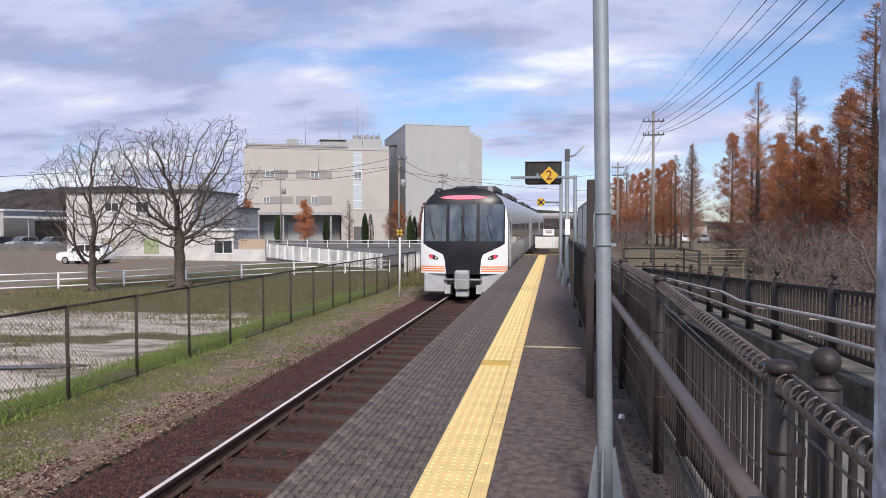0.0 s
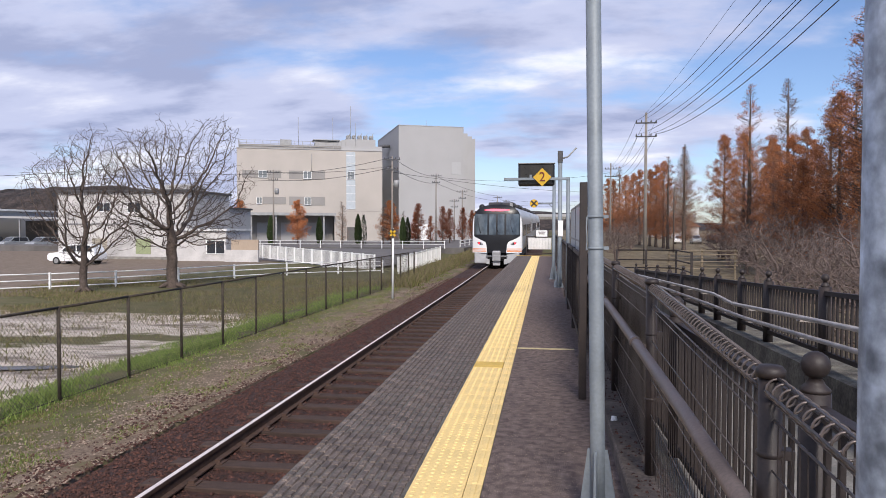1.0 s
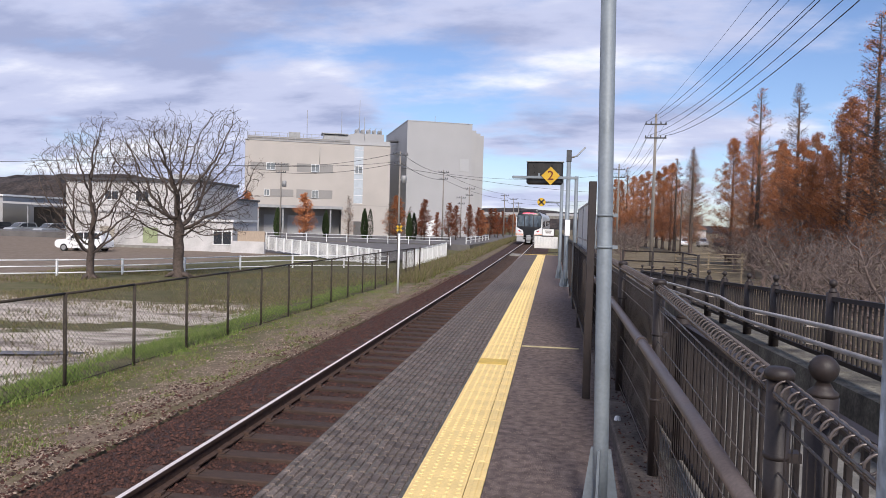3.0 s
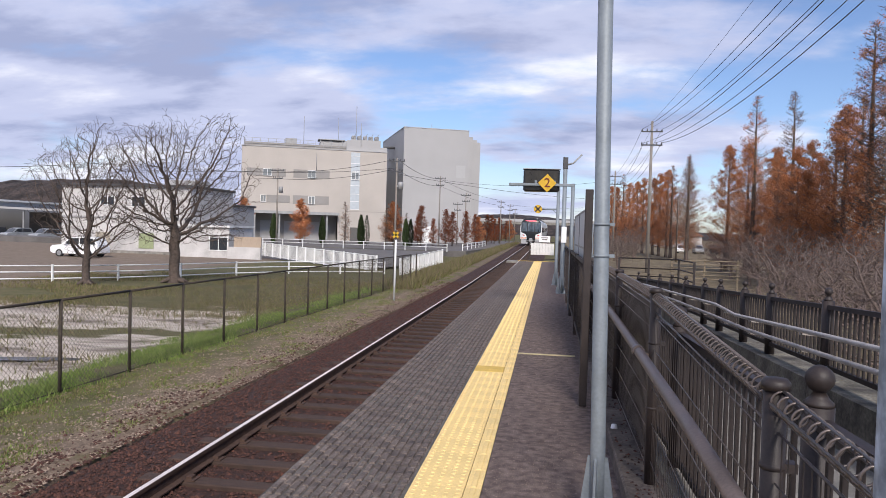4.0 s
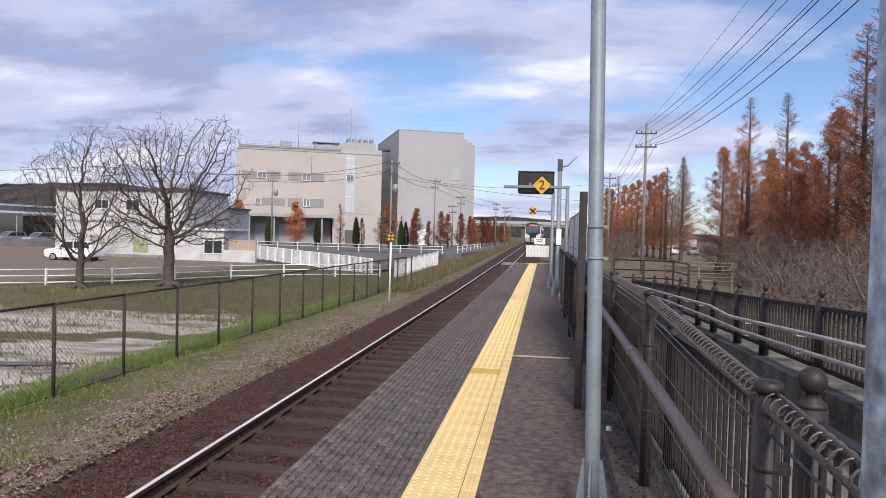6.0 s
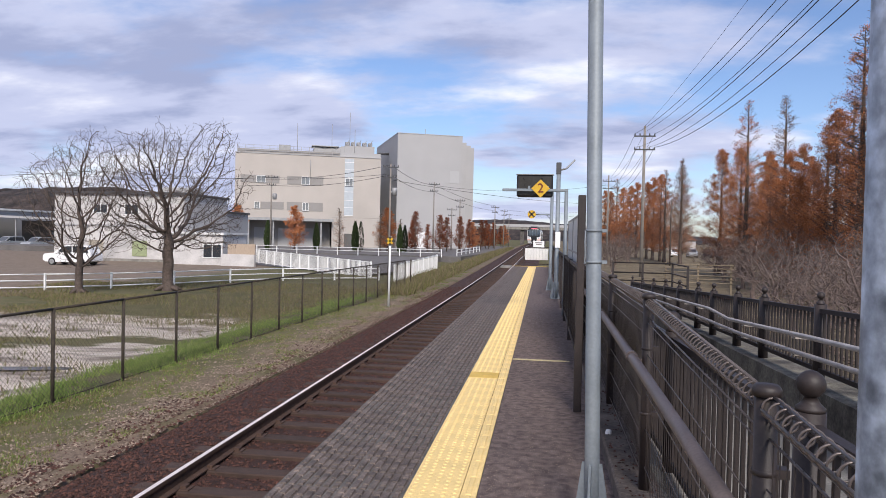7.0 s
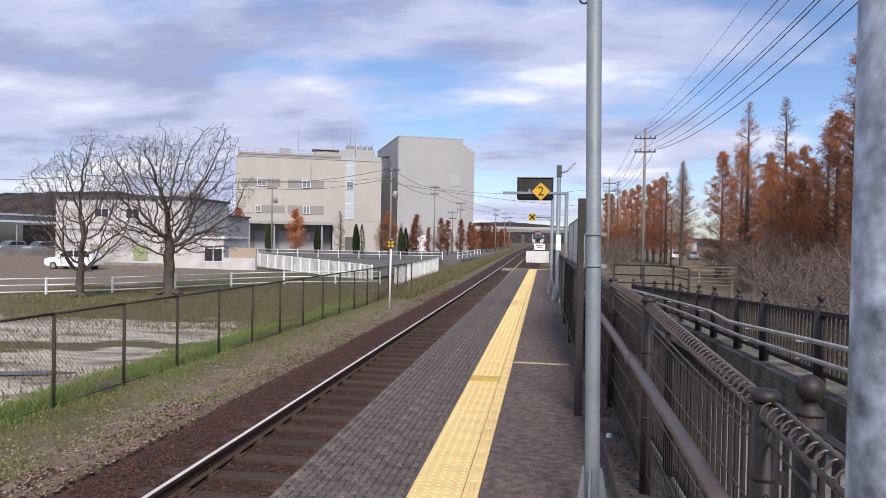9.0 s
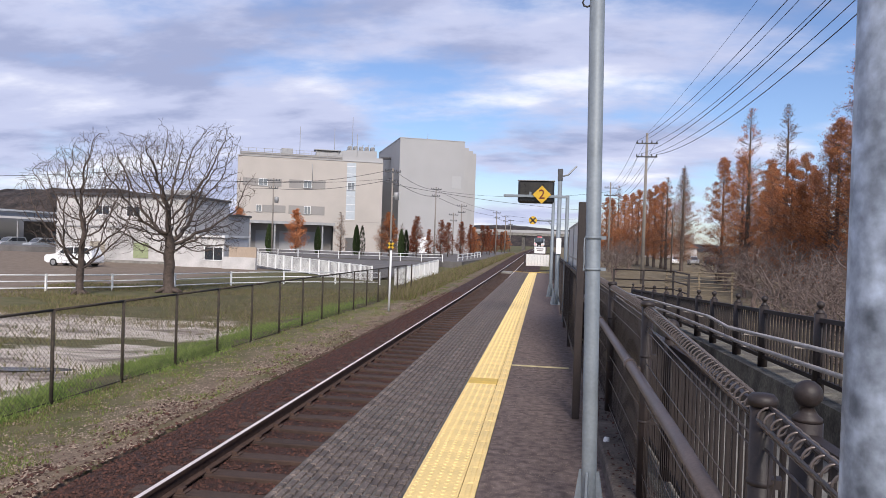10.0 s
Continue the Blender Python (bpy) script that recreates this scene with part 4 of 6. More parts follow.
# ---- train ----
def train():
    t = thing("train", pose(0, 0, 0), "white diesel express train with black front mask and orange stripes", "train")
    W, TOP = 1.45, 3.64
    # half outline of the body shell, from sill up over the roof, z from the rail
    side = [(1.36, 0.82), (1.43, 1.0), (1.45, 1.4), (1.45, 2.4), (1.42, 2.75), (1.36, 3.0), (1.24, 3.24), (1.02, 3.45), (0.72, 3.56), (0.36, 3.62), (0.0, 3.64)]
    ring = [(x, z) for x, z in side] + [(-x, z) for x, z in side[-2::-1]]

    def nose_y(x, z):
        a = abs(x) / W
        lean = 0.0 if z < 1.5 else 0.30 * ((z - 1.5) / 2.1) ** 1.6
        return 0.30 * a ** 4 + lean + (0.16 * ((z - 3.1) / 0.5) ** 2 if z > 3.1 else 0)
    L = 20.8
    gap = 0.7
    for car in range(3):
        y0 = 0.62 if car == 0 else car * (L + gap)
        y1 = car * (L + gap) + L
        body = Mesh()
        n = len(ring)
        v = [(x, y, z) for y in (y0, y1) for x, z in ring]
        f = [(i, i + 1, n + i + 1, n + i) for i in range(n - 1)]
        body.add(v, f, True)
        body.add([(x, y1, z) for x, z in ring], [tuple(range(n))])
        if car:
            body.add([(x, y0, z) for x, z in ring], [tuple(reversed(range(n)))])
        shell = part("body", body, M["train_side"], t, "smooth silver-grey car body")
        roof = Mesh()
        rr = [p for p in ring if p[1] > 3.4]
        k = len(rr)
        roof.add([(x * 1.003, y, z + 0.006) for y in (y0 + 0.02, y1 - 0.02) for x, z in rr], [(i, i + 1, k + i + 1, k + i) for i in range(k - 1)], True)
        part("roof", roof, M["roof_grey"], shell, "dark grey roof skin")
        for sx in (-1, 1):
            x0, x1 = sorted((sx * 1.452, sx * 1.458))
            for a, b in ((2.6, 7.6), (8.3, 13.1), (13.9, 17.6)):
                ya = car * (L + gap) + a
                part("window", Mesh().box(x0, x1, ya, ya + b - a, 1.72, 2.42), M["dark_glass"], shell)
            for a in (1.15, 18.9):
                ya = car * (L + gap) + a
                d = part("door", Mesh().box(x0, x1, ya, ya + 0.95, 0.95, 2.85), M["train_white"], shell)
                part("door_window", Mesh().box(x0 * 1.003, x1 * 1.003, ya + 0.25, ya + 0.7, 1.75, 2.5), M["dark_glass"], d)
        ub = Mesh().box(-1.25, 1.25, y0 + 0.9, y1 - 0.3, 0.28, 0.84, 0.05)
        part("underframe", ub, M["under"], t)
        for yc in (2.9, 17.4):
            for dy in (-1.05, 1.05):
                yw = car * (L + gap) + yc + dy
                whl = Mesh()
                for sx in (-0.566, 0.566):
                    whl.tube([(sx - 0.06, yw, 0.43), (sx + 0.06, yw, 0.43)], 0.43, 20)
                whl.tube([(-0.6, yw, 0.43), (0.6, yw, 0.43)], 0.08, 10)
                part("wheelset", whl, M["under"], t)
        for yc in (5.0, 12.0, 16.0):
            rb = Mesh().box(-0.8, 0.8, car * (L + gap) + yc - 1.4, car * (L + gap) + yc + 1.4, 3.58, 3.84, 0.06)
            part("roof_unit", rb, M["roof_grey"], t)
        if car:
            part("gangway", Mesh().box(-0.7, 0.7, y0 - gap, y0, 0.9, 3.2, 0.04), M["under"], t)

    # the rear front: rows of the surface between lower edge, mask edge and roof edge
    def outline_top(x):
        a = abs(x)
        pts = sorted((px, pz) for px, pz in side if pz > 2.3)
        return float(np.interp(a, [p[0] for p in pts], [p[1] for p in pts]))

    def mask_edge(x):
        a = abs(x)
        return float(np.interp(a, [0, 0.555, 0.60, 0.66, 0.9, 1.2, 1.45], [0.78, 0.78, 1.24, 1.43, 1.54, 1.68, 1.84]))

    def rows(lo, hi, xs, n):
        m = Mesh()
        v = []
        for x in xs:
            for k in range(n + 1):
                z = lo(x) + (hi(x) - lo(x)) * k / n
                v.append((x, nose_y(x, z), z))
        f = [(i * (n + 1) + k, (i + 1) * (n + 1) + k, (i + 1) * (n + 1) + k + 1, i * (n + 1) + k + 1) for i in range(len(xs) - 1) for k in range(n)]
        return m.add(v, f, True)
    xs = sorted(set([round(-W + 2 * W * i / 48, 4) for i in range(49)] + [-0.555, 0.555, -0.60, 0.60, -0.66, 0.66, -1.355, 1.355]))
    xs = [x for x in xs if abs(x) <= 1.355]
    mask = part("front_mask", rows(mask_edge, outline_top, xs, 26), M["train_black"], t, "glossy black front mask")
    for s in (-1, 1):
        cx = [s * v for v in (0.558, 0.60, 0.66, 0.75, 0.85, 0.95, 1.05, 1.15, 1.25, 1.33, 1.39, 1.43, 1.45)]
        cx = sorted(cx)
        cheek = part("cheek_panel", rows(lambda x: 0.80, mask_edge, cx, 12), M["train_white"], t, "white lower front panel")
        post = sorted(s * v for v in (1.355, 1.38, 1.41, 1.435, 1.45))
        part("corner_pillar", rows(mask_edge, outline_top, post, 14), M["train_white"], t, "white corner pillar beside the black mask")
        for z in (0.885, 0.955, 1.025):
            sx = [c for c in cx if abs(c) > 0.59]
            st = Mesh()
            v = [(x, nose_y(x, zz) - 0.006, zz) for x in sx for zz in (z - 0.019, z + 0.019)]
            st.add(v, [(2 * i, 2 * i + 2, 2 * i + 3, 2 * i + 1) for i in range(len(sx) - 1)], True)
            part("stripe", st, M["orange"], cheek, "orange stripe")
        lamp = Mesh()
        ov = [(s * 0.98 + 0.17 * math.cos(a) , 1.34 + 0.075 * math.sin(a) + s * 0.045 * math.cos(a)) for a in [2 * math.pi * k / 18 for k in range(18)]]
        lamp.add([(x, nose_y(x, z) - 0.008, z) for x, z in ov], [tuple(range(18))])
        pod = part("lamp_pod", lamp, M["black"], cheek, "slanted dark lamp pod")
        ox = s * 1.045
        part("tail_light", Mesh().add([(ox + 0.065 * math.cos(a), nose_y(ox, 1.36) - 0.016, 1.36 + 0.055 * math.sin(a)) for a in [2 * math.pi * k / 14 for k in range(14)]], [tuple(range(14))]), M["tail_red"], pod, "glowing red tail light")
        hx = s * 0.89
        part("headlight", Mesh().add([(hx + 0.045 * math.cos(a), nose_y(hx, 1.32) - 0.016, 1.32 + 0.045 * math.sin(a)) for a in [2 * math.pi * k / 14 for k in range(14)]], [tuple(range(14))]), M["train_grey"], pod, "unlit round headlight")

    def pane(x0, x1, z0, z1, off, n=8):
        m = Mesh()
        v = [(x, nose_y(x, z) - off, z) for i in range(n + 1) for k in range(n + 1) for x, z in [(x0 + (x1 - x0) * i / n, z0 + (z1 - z0) * k / n)]]
        m.add(v, [(i * (n + 1) + k, (i + 1) * (n + 1) + k, (i + 1) * (n + 1) + k + 1, i * (n + 1) + k + 1) for i in range(n) for k in range(n)], True)
        return m
    for x0, x1 in ((-1.31, -0.56), (-0.45, -0.05), (0.05, 0.44), (0.55, 1.31)):
        part("windscreen", pane(x0, x1, 1.86, 3.07, 0.008), M["windscreen"], mask, "dark tinted windscreen pane with reflections and cab interior mottled into its colour")
    for x0, x1 in ((-0.545, -0.50), (0.45, 0.50)):
        part("door_pillar", pane(x0, x1, 1.9, 3.12, 0.014, 4), M["train_black"], mask)
    for x in (-0.95, 0.1, 0.95):
        part("wiper", Mesh().tube([(x, nose_y(x, 1.95) - 0.03, 1.95), (x - 0.12, nose_y(x, 2.3) - 0.03, 2.35), (x - 0.16, nose_y(x, 2.7) - 0.03, 2.7)], 0.012, 5), M["black"], mask)
    ledm = Mesh()
    xs2 = [-0.78 + 1.56 * i / 20 for i in range(21)]
    v = []
    for x in xs2:
        e = 0.075 * max(0.0, 1 - (abs(x) / 0.79) ** 3)
        for z in (3.30 - e * 0.8, 3.30 + e):
            v.append((x, nose_y(x, z) - 0.012, z))
    ledm.add(v, [(2 * i, 2 * i + 2, 2 * i + 3, 2 * i + 1) for i in range(20)], True)
    part("destination_display", ledm, M["led_pink"], mask, "red illuminated display arc")
    # collar between front and first car's shell
    m = Mesh()
    v = []
    for x, z in ring:
        zz = min(z, outline_top(x)) if z > 2.3 else z
        v += [(x, nose_y(x, zz), z), (x, 0.64, z)]
    m.add(v, [(2 * i, 2 * i + 1, 2 * i + 3, 2 * i + 2) for i in range(len(ring) - 1)], True)
    part("front_shell", m, M["train_white"], t, "white wrap-round front shell")
    for s in (-1, 1):
        a, b = sorted((s * 0.56, s * 1.32))
        part("skirt", Mesh().box(a, b, 0.12, 0.5, 0.16, 0.82, 0.05), M["train_grey"], t, "grey obstacle skirt")
        c, d = sorted((s * 0.42, s * 0.62))
        part("step", Mesh().box(c, d, 0.06, 0.3, 0.12, 0.42, 0.02), M["train_grey"], t)
    part("apron", Mesh().box(-0.56, 0.56, 0.3, 0.6, 0.3, 0.84, 0.03), M["under"], t)
    cp = part("coupler", Mesh().box(-0.23, 0.23, -0.34, 0.1, 0.30, 0.92, 0.04), M["train_grey"], t, "pale grey coupler head")
    part("coupler_face", Mesh().box(-0.16, 0.16, -0.36, -0.33, 0.36, 0.62, 0.01).box(-0.19, 0.19, -0.36, -0.33, 0.68, 0.84, 0.01), M["metal_grey"], cp)
    part("coupler_bar", Mesh().tube([(-0.62, 0.05, 0.60), (0.62, 0.05, 0.60)], 0.035, 8), M["metal_grey"], t)
    part("coupler_base", Mesh().box(-0.21, 0.21, -0.2, 0.1, 0.05, 0.30, 0.03), M["train_grey"], cp)
    for x in (-0.98, 0.2):
        horn = Mesh().lathe((x, 1.2, TOP - 0.12 if abs(x) < 0.5 else 3.45), [(0.0, 0.0), (0.17, 0.0), (0.17, 0.1), (0.10, 0.2), (0.0, 0.22)], 14)
        part("roof_dome", horn, M["black"], t)
    part("aerial", Mesh().box(0.68, 0.86, 1.3, 1.5, 3.5, 3.74, 0.02), M["metal_grey"], t)
    return t


TRAIN = train()


# ---- factory buildings beyond the road ----
TERRACE_Z = -0.9
terr = Mesh()
terr.add([(-75, 81, -1.75), (-34, 80, -1.75), (-9.5, 82, -1.75), (-8.5, 100, -1.75), (-6, 190, -1.75), (-120, 190, -1.75),
          (-75, 81, TERRACE_Z), (-34, 80, TERRACE_Z), (-9.5, 82, TERRACE_Z), (-8.5, 100, TERRACE_Z), (-6, 190, TERRACE_Z), (-120, 190, TERRACE_Z)],
         [(6, 7, 8, 9, 10, 11), (0, 1, 7, 6), (1, 2, 8, 7), (2, 3, 9, 8), (3, 4, 10, 9), (4, 5, 11, 10), (5, 0, 6, 11)])
single("road_embankment", terr, M["road"], "raised grey asphalt road and yard before the factory", "road", kind="structure")


def wall_window(parent, x0, x1, z0, z1, y=0.0, mull=2, deep=0.06, pane="pale_glass"):
    """A framed window proud of a wall that faces -y."""
    w = part("window", Mesh().box(x0, x1, y - 0.02, y + 0.05, z0, z1), M[pane], parent)
    fr = Mesh()
    t = 0.07
    fr.box(x0 - t, x1 + t, y - deep, y + 0.02, z1, z1 + t).box(x0 - t, x1 + t, y - deep, y + 0.02, z0 - t, z0)
    fr.box(x0 - t, x0, y - deep, y + 0.02, z0, z1).box(x1, x1 + t, y - deep, y + 0.02, z0, z1)
    for k in range(1, mull):
        xm = x0 + (x1 - x0) * k / mull
        fr.box(xm - 0.03, xm + 0.03, y - deep, y + 0.02, z0, z1)
    part("frame", fr, M["white"], w, "white window frame")
    return w


def factory():
    b = thing("factory_building", pose(-52.4, 115.0, TERRACE_Z, 0, 0, 21.3), "large beige panelled factory with grey window bands", "building")
    W, D, H, C = 25.0, 44.0, 15.9, 4.9
    part("wall", Mesh().box(0, W, 0, 0.4, C, H), M["beige_wall"], b, "beige panelled front wall")
    part("wall", Mesh().box(16.5, W, 0, 0.4, 0, C - 0.004), M["beige_wall"], b)
    part("wall", Mesh().box(0, 1.3, 0, 0.4, 0, C - 0.004), M["beige_wall"], b)
    part("side_wall", Mesh().box(0, 0.4, 0.4, D, 0, H), M["beige_wall"], b)
    part("side_wall", Mesh().box(W - 0.4, W, 0.4, D, 0, H), M["beige_wall"], b)
    part("back_wall", Mesh().box(0.4, W - 0.4, D - 0.4, D, 0, H), M["beige_wall"], b)
    part("roof", Mesh().box(0.4, W - 0.4, 0.4, D - 0.4, H - 0.6, H - 0.3), M["roof_dark"], b)
    # Recess wall and soffit take darker colours that deepen the bay's shade.
    part("recess_wall", Mesh().box(1.3, 16.5, 3.2, 3.5, 0, C), M["band_grey"], b, "loading bay wall, shade of the recess put into its grey")
    part("soffit", Mesh().box(1.3, 16.5, -1.2, 3.2, C - 0.3, C - 0.01), M["dark_wall"], b, "canopy over the loading bay, shade put into its dark underside")
    part("canopy_edge", Mesh().box(1.0, 16.7, -1.4, -1.2, C - 0.5, C - 0.01), M["metal_grey"], b)
    for x in (4.5, 8.6, 12.4):
        part("shutter", Mesh().box(x - 1.3, x + 1.3, 3.1, 3.2, 0.0, 3.2), M["grey_wall"], b, "grey roller shutter")
    for x in (2.4, 6.5, 10.6, 14.6):
        part("column", Mesh().box(x - 0.12, x + 0.12, -1.1, -0.86, 0, C - 0.3), M["metal_grey"], b)
    for x0, x1, z0, z1, wins in ((0.9, 7.4, 10.85, 12.15, ((3.6, 5.0),)), (8.7, 14.9, 10.75, 12.2, ((11.2, 12.5),)), (4.3, 8.2, 6.35, 7.6, ((3.3, 4.1),)), (8.7, 14.9, 6.2, 7.7, ((11.4, 12.4),))):
        part("window_band", Mesh().box(x0, x1, -0.05, 0.0, z0, z1), M["band_grey"], b, "grey window band")
        for a, c in wins:
            wall_window(b, a, c, z0 + 0.12, z1 - 0.12, -0.06, 2, 0.16)
    st = part("window_strip", Mesh().box(18.6, 20.2, -0.05, 0.0, 5.6, H - 0.25), M["panel_grey"], b, "pale vertical strip of stair windows")
    for z in (5.6, 7.0, 8.3, 9.8, 10.8, 12.3, 13.7, 15.0):
        part("transom", Mesh().box(18.6, 20.2, -0.09, -0.05, z - 0.04, z + 0.04), M["white"], st)
    wall_window(b, 18.8, 20.0, 10.9, 12.1, -0.06, 2, 0.14)
    part("door", Mesh().box(18.7, 20.1, -0.04, 0.0, 0, 2.4), M["dark_wall"], b)
    part("downpipe", Mesh().tube([(12.6, -0.08, 12.2), (12.6, -0.08, H - 0.8)], 0.05, 6), M["metal_grey"], b)
    part("panel_joint", Mesh().box(16.6, W - 0.02, -0.012, 0.0, 5.2, 5.26), M["band_grey"], b)
    part("coping", Mesh().box(-0.08, W + 0.08, -0.1, 0.5, H, H + 0.12), M["grey_wall"], b)
    for z in (11.0, 7.0, 3.0):
        for y in (4, 10, 16, 22, 28, 34):
            part("side_window", Mesh().box(-0.06, 0.0, y, y + 2.4, z, z + 1.3), M["dark_glass"], b)
    # roof railing and plant
    for k in range(14):
        x = 0.3 + (17.5) * k / 13
        part("rail_post", Mesh().box(x - 0.04, x + 0.04, 0.5, 0.58, H, H + 1.5), M["metal_grey"], b)
    for z in (0.55, 1.0, 1.5):
        part("roof_rail", Mesh().box(0.3, 17.8, 0.5, 0.56, H + z - 0.05, H + z), M["metal_grey"], b)
        part("roof_rail", Mesh().box(0.3, 0.36, 0.56, 30, H + z - 0.05, H + z), M["metal_grey"], b)
    part("rail_screen", Mesh().box(0.35, 17.8, 0.62, 0.66, H + 0.1, H + 0.8), M["band_grey"], b)
    part("plant_housing", Mesh().box(13.2, 17.2, 1.5, 4.5, H - 0.3, H + 1.5, 0.05), M["grey_wall"], b)
    part("plant_roof", Mesh().box(12.9, 17.6, 1.2, 4.8, H + 1.85, H + 2.0), M["metal_grey"], b)
    for x in (13.2, 15.1, 17.1):
        part("plant_post", Mesh().box(x, x + 0.1, 1.3, 1.4, H + 1.4, H + 1.86), M["metal_grey"], b)
    part("roof_unit", Mesh().box(7.2, 9.2, 2.0, 4.0, H - 0.3, H + 1.9, 0.05), M["metal_grey"], b)
    part("parapet", Mesh().box(17.8, W, 0.5, 0.7, H + 0.12, H + 0.9), M["grey_wall"], b)
    for x, h in ((10.4, 6.0), (20.6, 5.4)):
        part("mast", Mesh().tube([(x, 3, H), (x, 3, H + h)], 0.05, 5), M["metal_grey"], b)


factory()


M["off_grey"] = mat("hatch_grey", (0.41, 0.41, 0.41), 0.6, var=0.04, bump=0)


def tower():
    b = thing("tower_building", pose(-27.84, 132.3, TERRACE_Z, 0, 0, 22.3), "tall windowless pale grey factory tower with ribbed side", "building")
    H = 21.7
    part("wall", Mesh().box(0, 12.75, 0, 26, 0, H), M["grey_wall"], b, "smooth pale grey panels")
    part("coping", Mesh().box(-0.05, 12.8, -0.05, 26.05, H, H + 0.15), M["grey_wall"], b)
    part("hatch", Mesh().box(10.4, 12.2, -0.06, 0, 12.6, 15.0), M["off_grey"], b, "square pale hatch panel")
    for x0, x1, y0, h in ((12.75, 14.2, 2.2, 20.9), (14.5, 15.6, 4.0, 20.6), (15.9, 16.9, 6.0, 20.4)):
        part("rib", Mesh().box(x0, x1, y0, 12, 0, h), M["grey_wall"], b)
    part("rear_block", Mesh().box(-9, -3.0, 9.5, 16, 0, 20.0), M["grey_wall"], b)
    part("slope_roof", Mesh().prism([(-15.5, 0), (-9.02, 0), (-9.02, 19.8), (-9.6, 19.8), (-15.5, 16.8)], 9.5, 16), M["grey_wall"], b, "sloping roof screen")
    for k in range(5):
        x = -8.8 + 1.15 * k
        part("roof_fan", Mesh().box(x, x + 0.8, 9.7, 11.0, 19.99, 20.8, 0.1), M["metal_grey"], b)
        part("fan_stay", Mesh().tube([(x + 0.1, 9.65, 19.99), (x + 0.75, 9.65, 21.2)], 0.06, 5), M["metal_grey"], b)
    for x, h in ((-7.7, 7.0), (-11.3, 4.5), (8.0, 3.0)):
        part("mast", Mesh().tube([(x, 12, 18), (x, 12, 20.0 + h if x < 0 else H + h)], 0.05, 5), M["metal_grey"], b)
    part("duct", Mesh().tube([(-3.2, 9.8, 18.0), (-2.0, 9.9, 18.7), (0.0, 10.0, 18.8)], 0.25, 8), M["roof_dark"], b)
    part("store", Mesh().box(2.2, 5.0, -4.5, -1.0, 0, 3.0), M["white"], b, "small white outbuilding")


tower()


def white_building():
    b = thing("white_building", pose(-46.4, 62.0, -1.65), "two-storey white rendered building with dark roof", "building")
    part("wall", Mesh().box(0, 13.2, 0, 9, 0, 6.35), M["white_wall"], b, "white rendered wall")
    part("roof", Mesh().box(-0.2, 13.4, -0.25, 9.2, 6.35, 6.6), M["roof_dark"], b, "dark flat roof edge")
    part("ledge", Mesh().box(-0.02, 13.22, -0.12, 0.0, 3.35, 3.5), M["grey_wall"], b)
    wall_window(b, 4.1, 5.45, 4.6, 5.35, 0, 2, 0.06, "dark_glass")
    wall_window(b, 7.3, 8.6, 4.5, 5.4, 0, 2, 0.06, "dark_glass")
    part("blind", Mesh().box(8.05, 9.55, -0.05, 0.0, 0.55, 2.0), mat("green_blind", (0.30, 0.34, 0.19), 0.8, var=0.1), b, "pale green blind")
    part("blind", Mesh().box(3.6, 5.1, -0.05, 0.0, 0.45, 2.0), mat("tan_blind", (0.36, 0.32, 0.26), 0.8, var=0.1), b, "tan blind")
    part("plinth", Mesh().box(-0.05, 13.25, -0.12, 0.0, 0, 0.3), M["concrete"], b)
    part("water_tank", Mesh().box(9.8, 12.6, 2, 5, 6.6, 7.2, 0.08), M["grey_wall"], b)
    low = thing("low_annex", pose(-33.15, 59.5, -1.65), "low white annex with a sliding window", "building")
    part("wall", Mesh().box(0, 5.0, 0, 5, 0, 2.75), M["white_wall"], low, "white rendered wall")
    part("roof", Mesh().box(-0.15, 5.15, -0.2, 5.1, 2.75, 2.95), M["off_white"], low)
    wall_window(low, 3.2, 4.85, 0.75, 1.85, 0, 2, 0.06, "dark_glass")
    ext = thing("yard_wall", pose(-28.0, 58.8, -1.65), "low beige block wall beside the annex", "wall")
    part("wall", Mesh().box(0, 3.1, 0, 0.3, 0, 1.1), M["white_wall"], ext)
    part("fence_panel", Mesh().box(0.6, 3.1, 0.05, 0.25, 1.1, 2.0), mat("timber_panel", (0.42, 0.33, 0.25), 0.8, var=0.15, scale=4, stretch=(6, 1, 1)), ext, "upright tan boards")
    mid = thing("grey_building", pose(-41.5, 74.0, -1.65), "grey two-storey building behind the white one", "building")
    part("wall", Mesh().box(0, 5.0, 0, 10, 0, 5.2), M["grey_wall"], mid)
    part("roof", Mesh().box(-0.2, 5.2, -0.3, 10.2, 5.2, 5.4), M["roof_dark"], mid)
    wall_window(mid, 1.2, 2.6, 3.2, 4.6, 0, 2)
    wall_window(mid, 3.3, 4.6, 3.2, 4.6, 0, 2)


white_building()


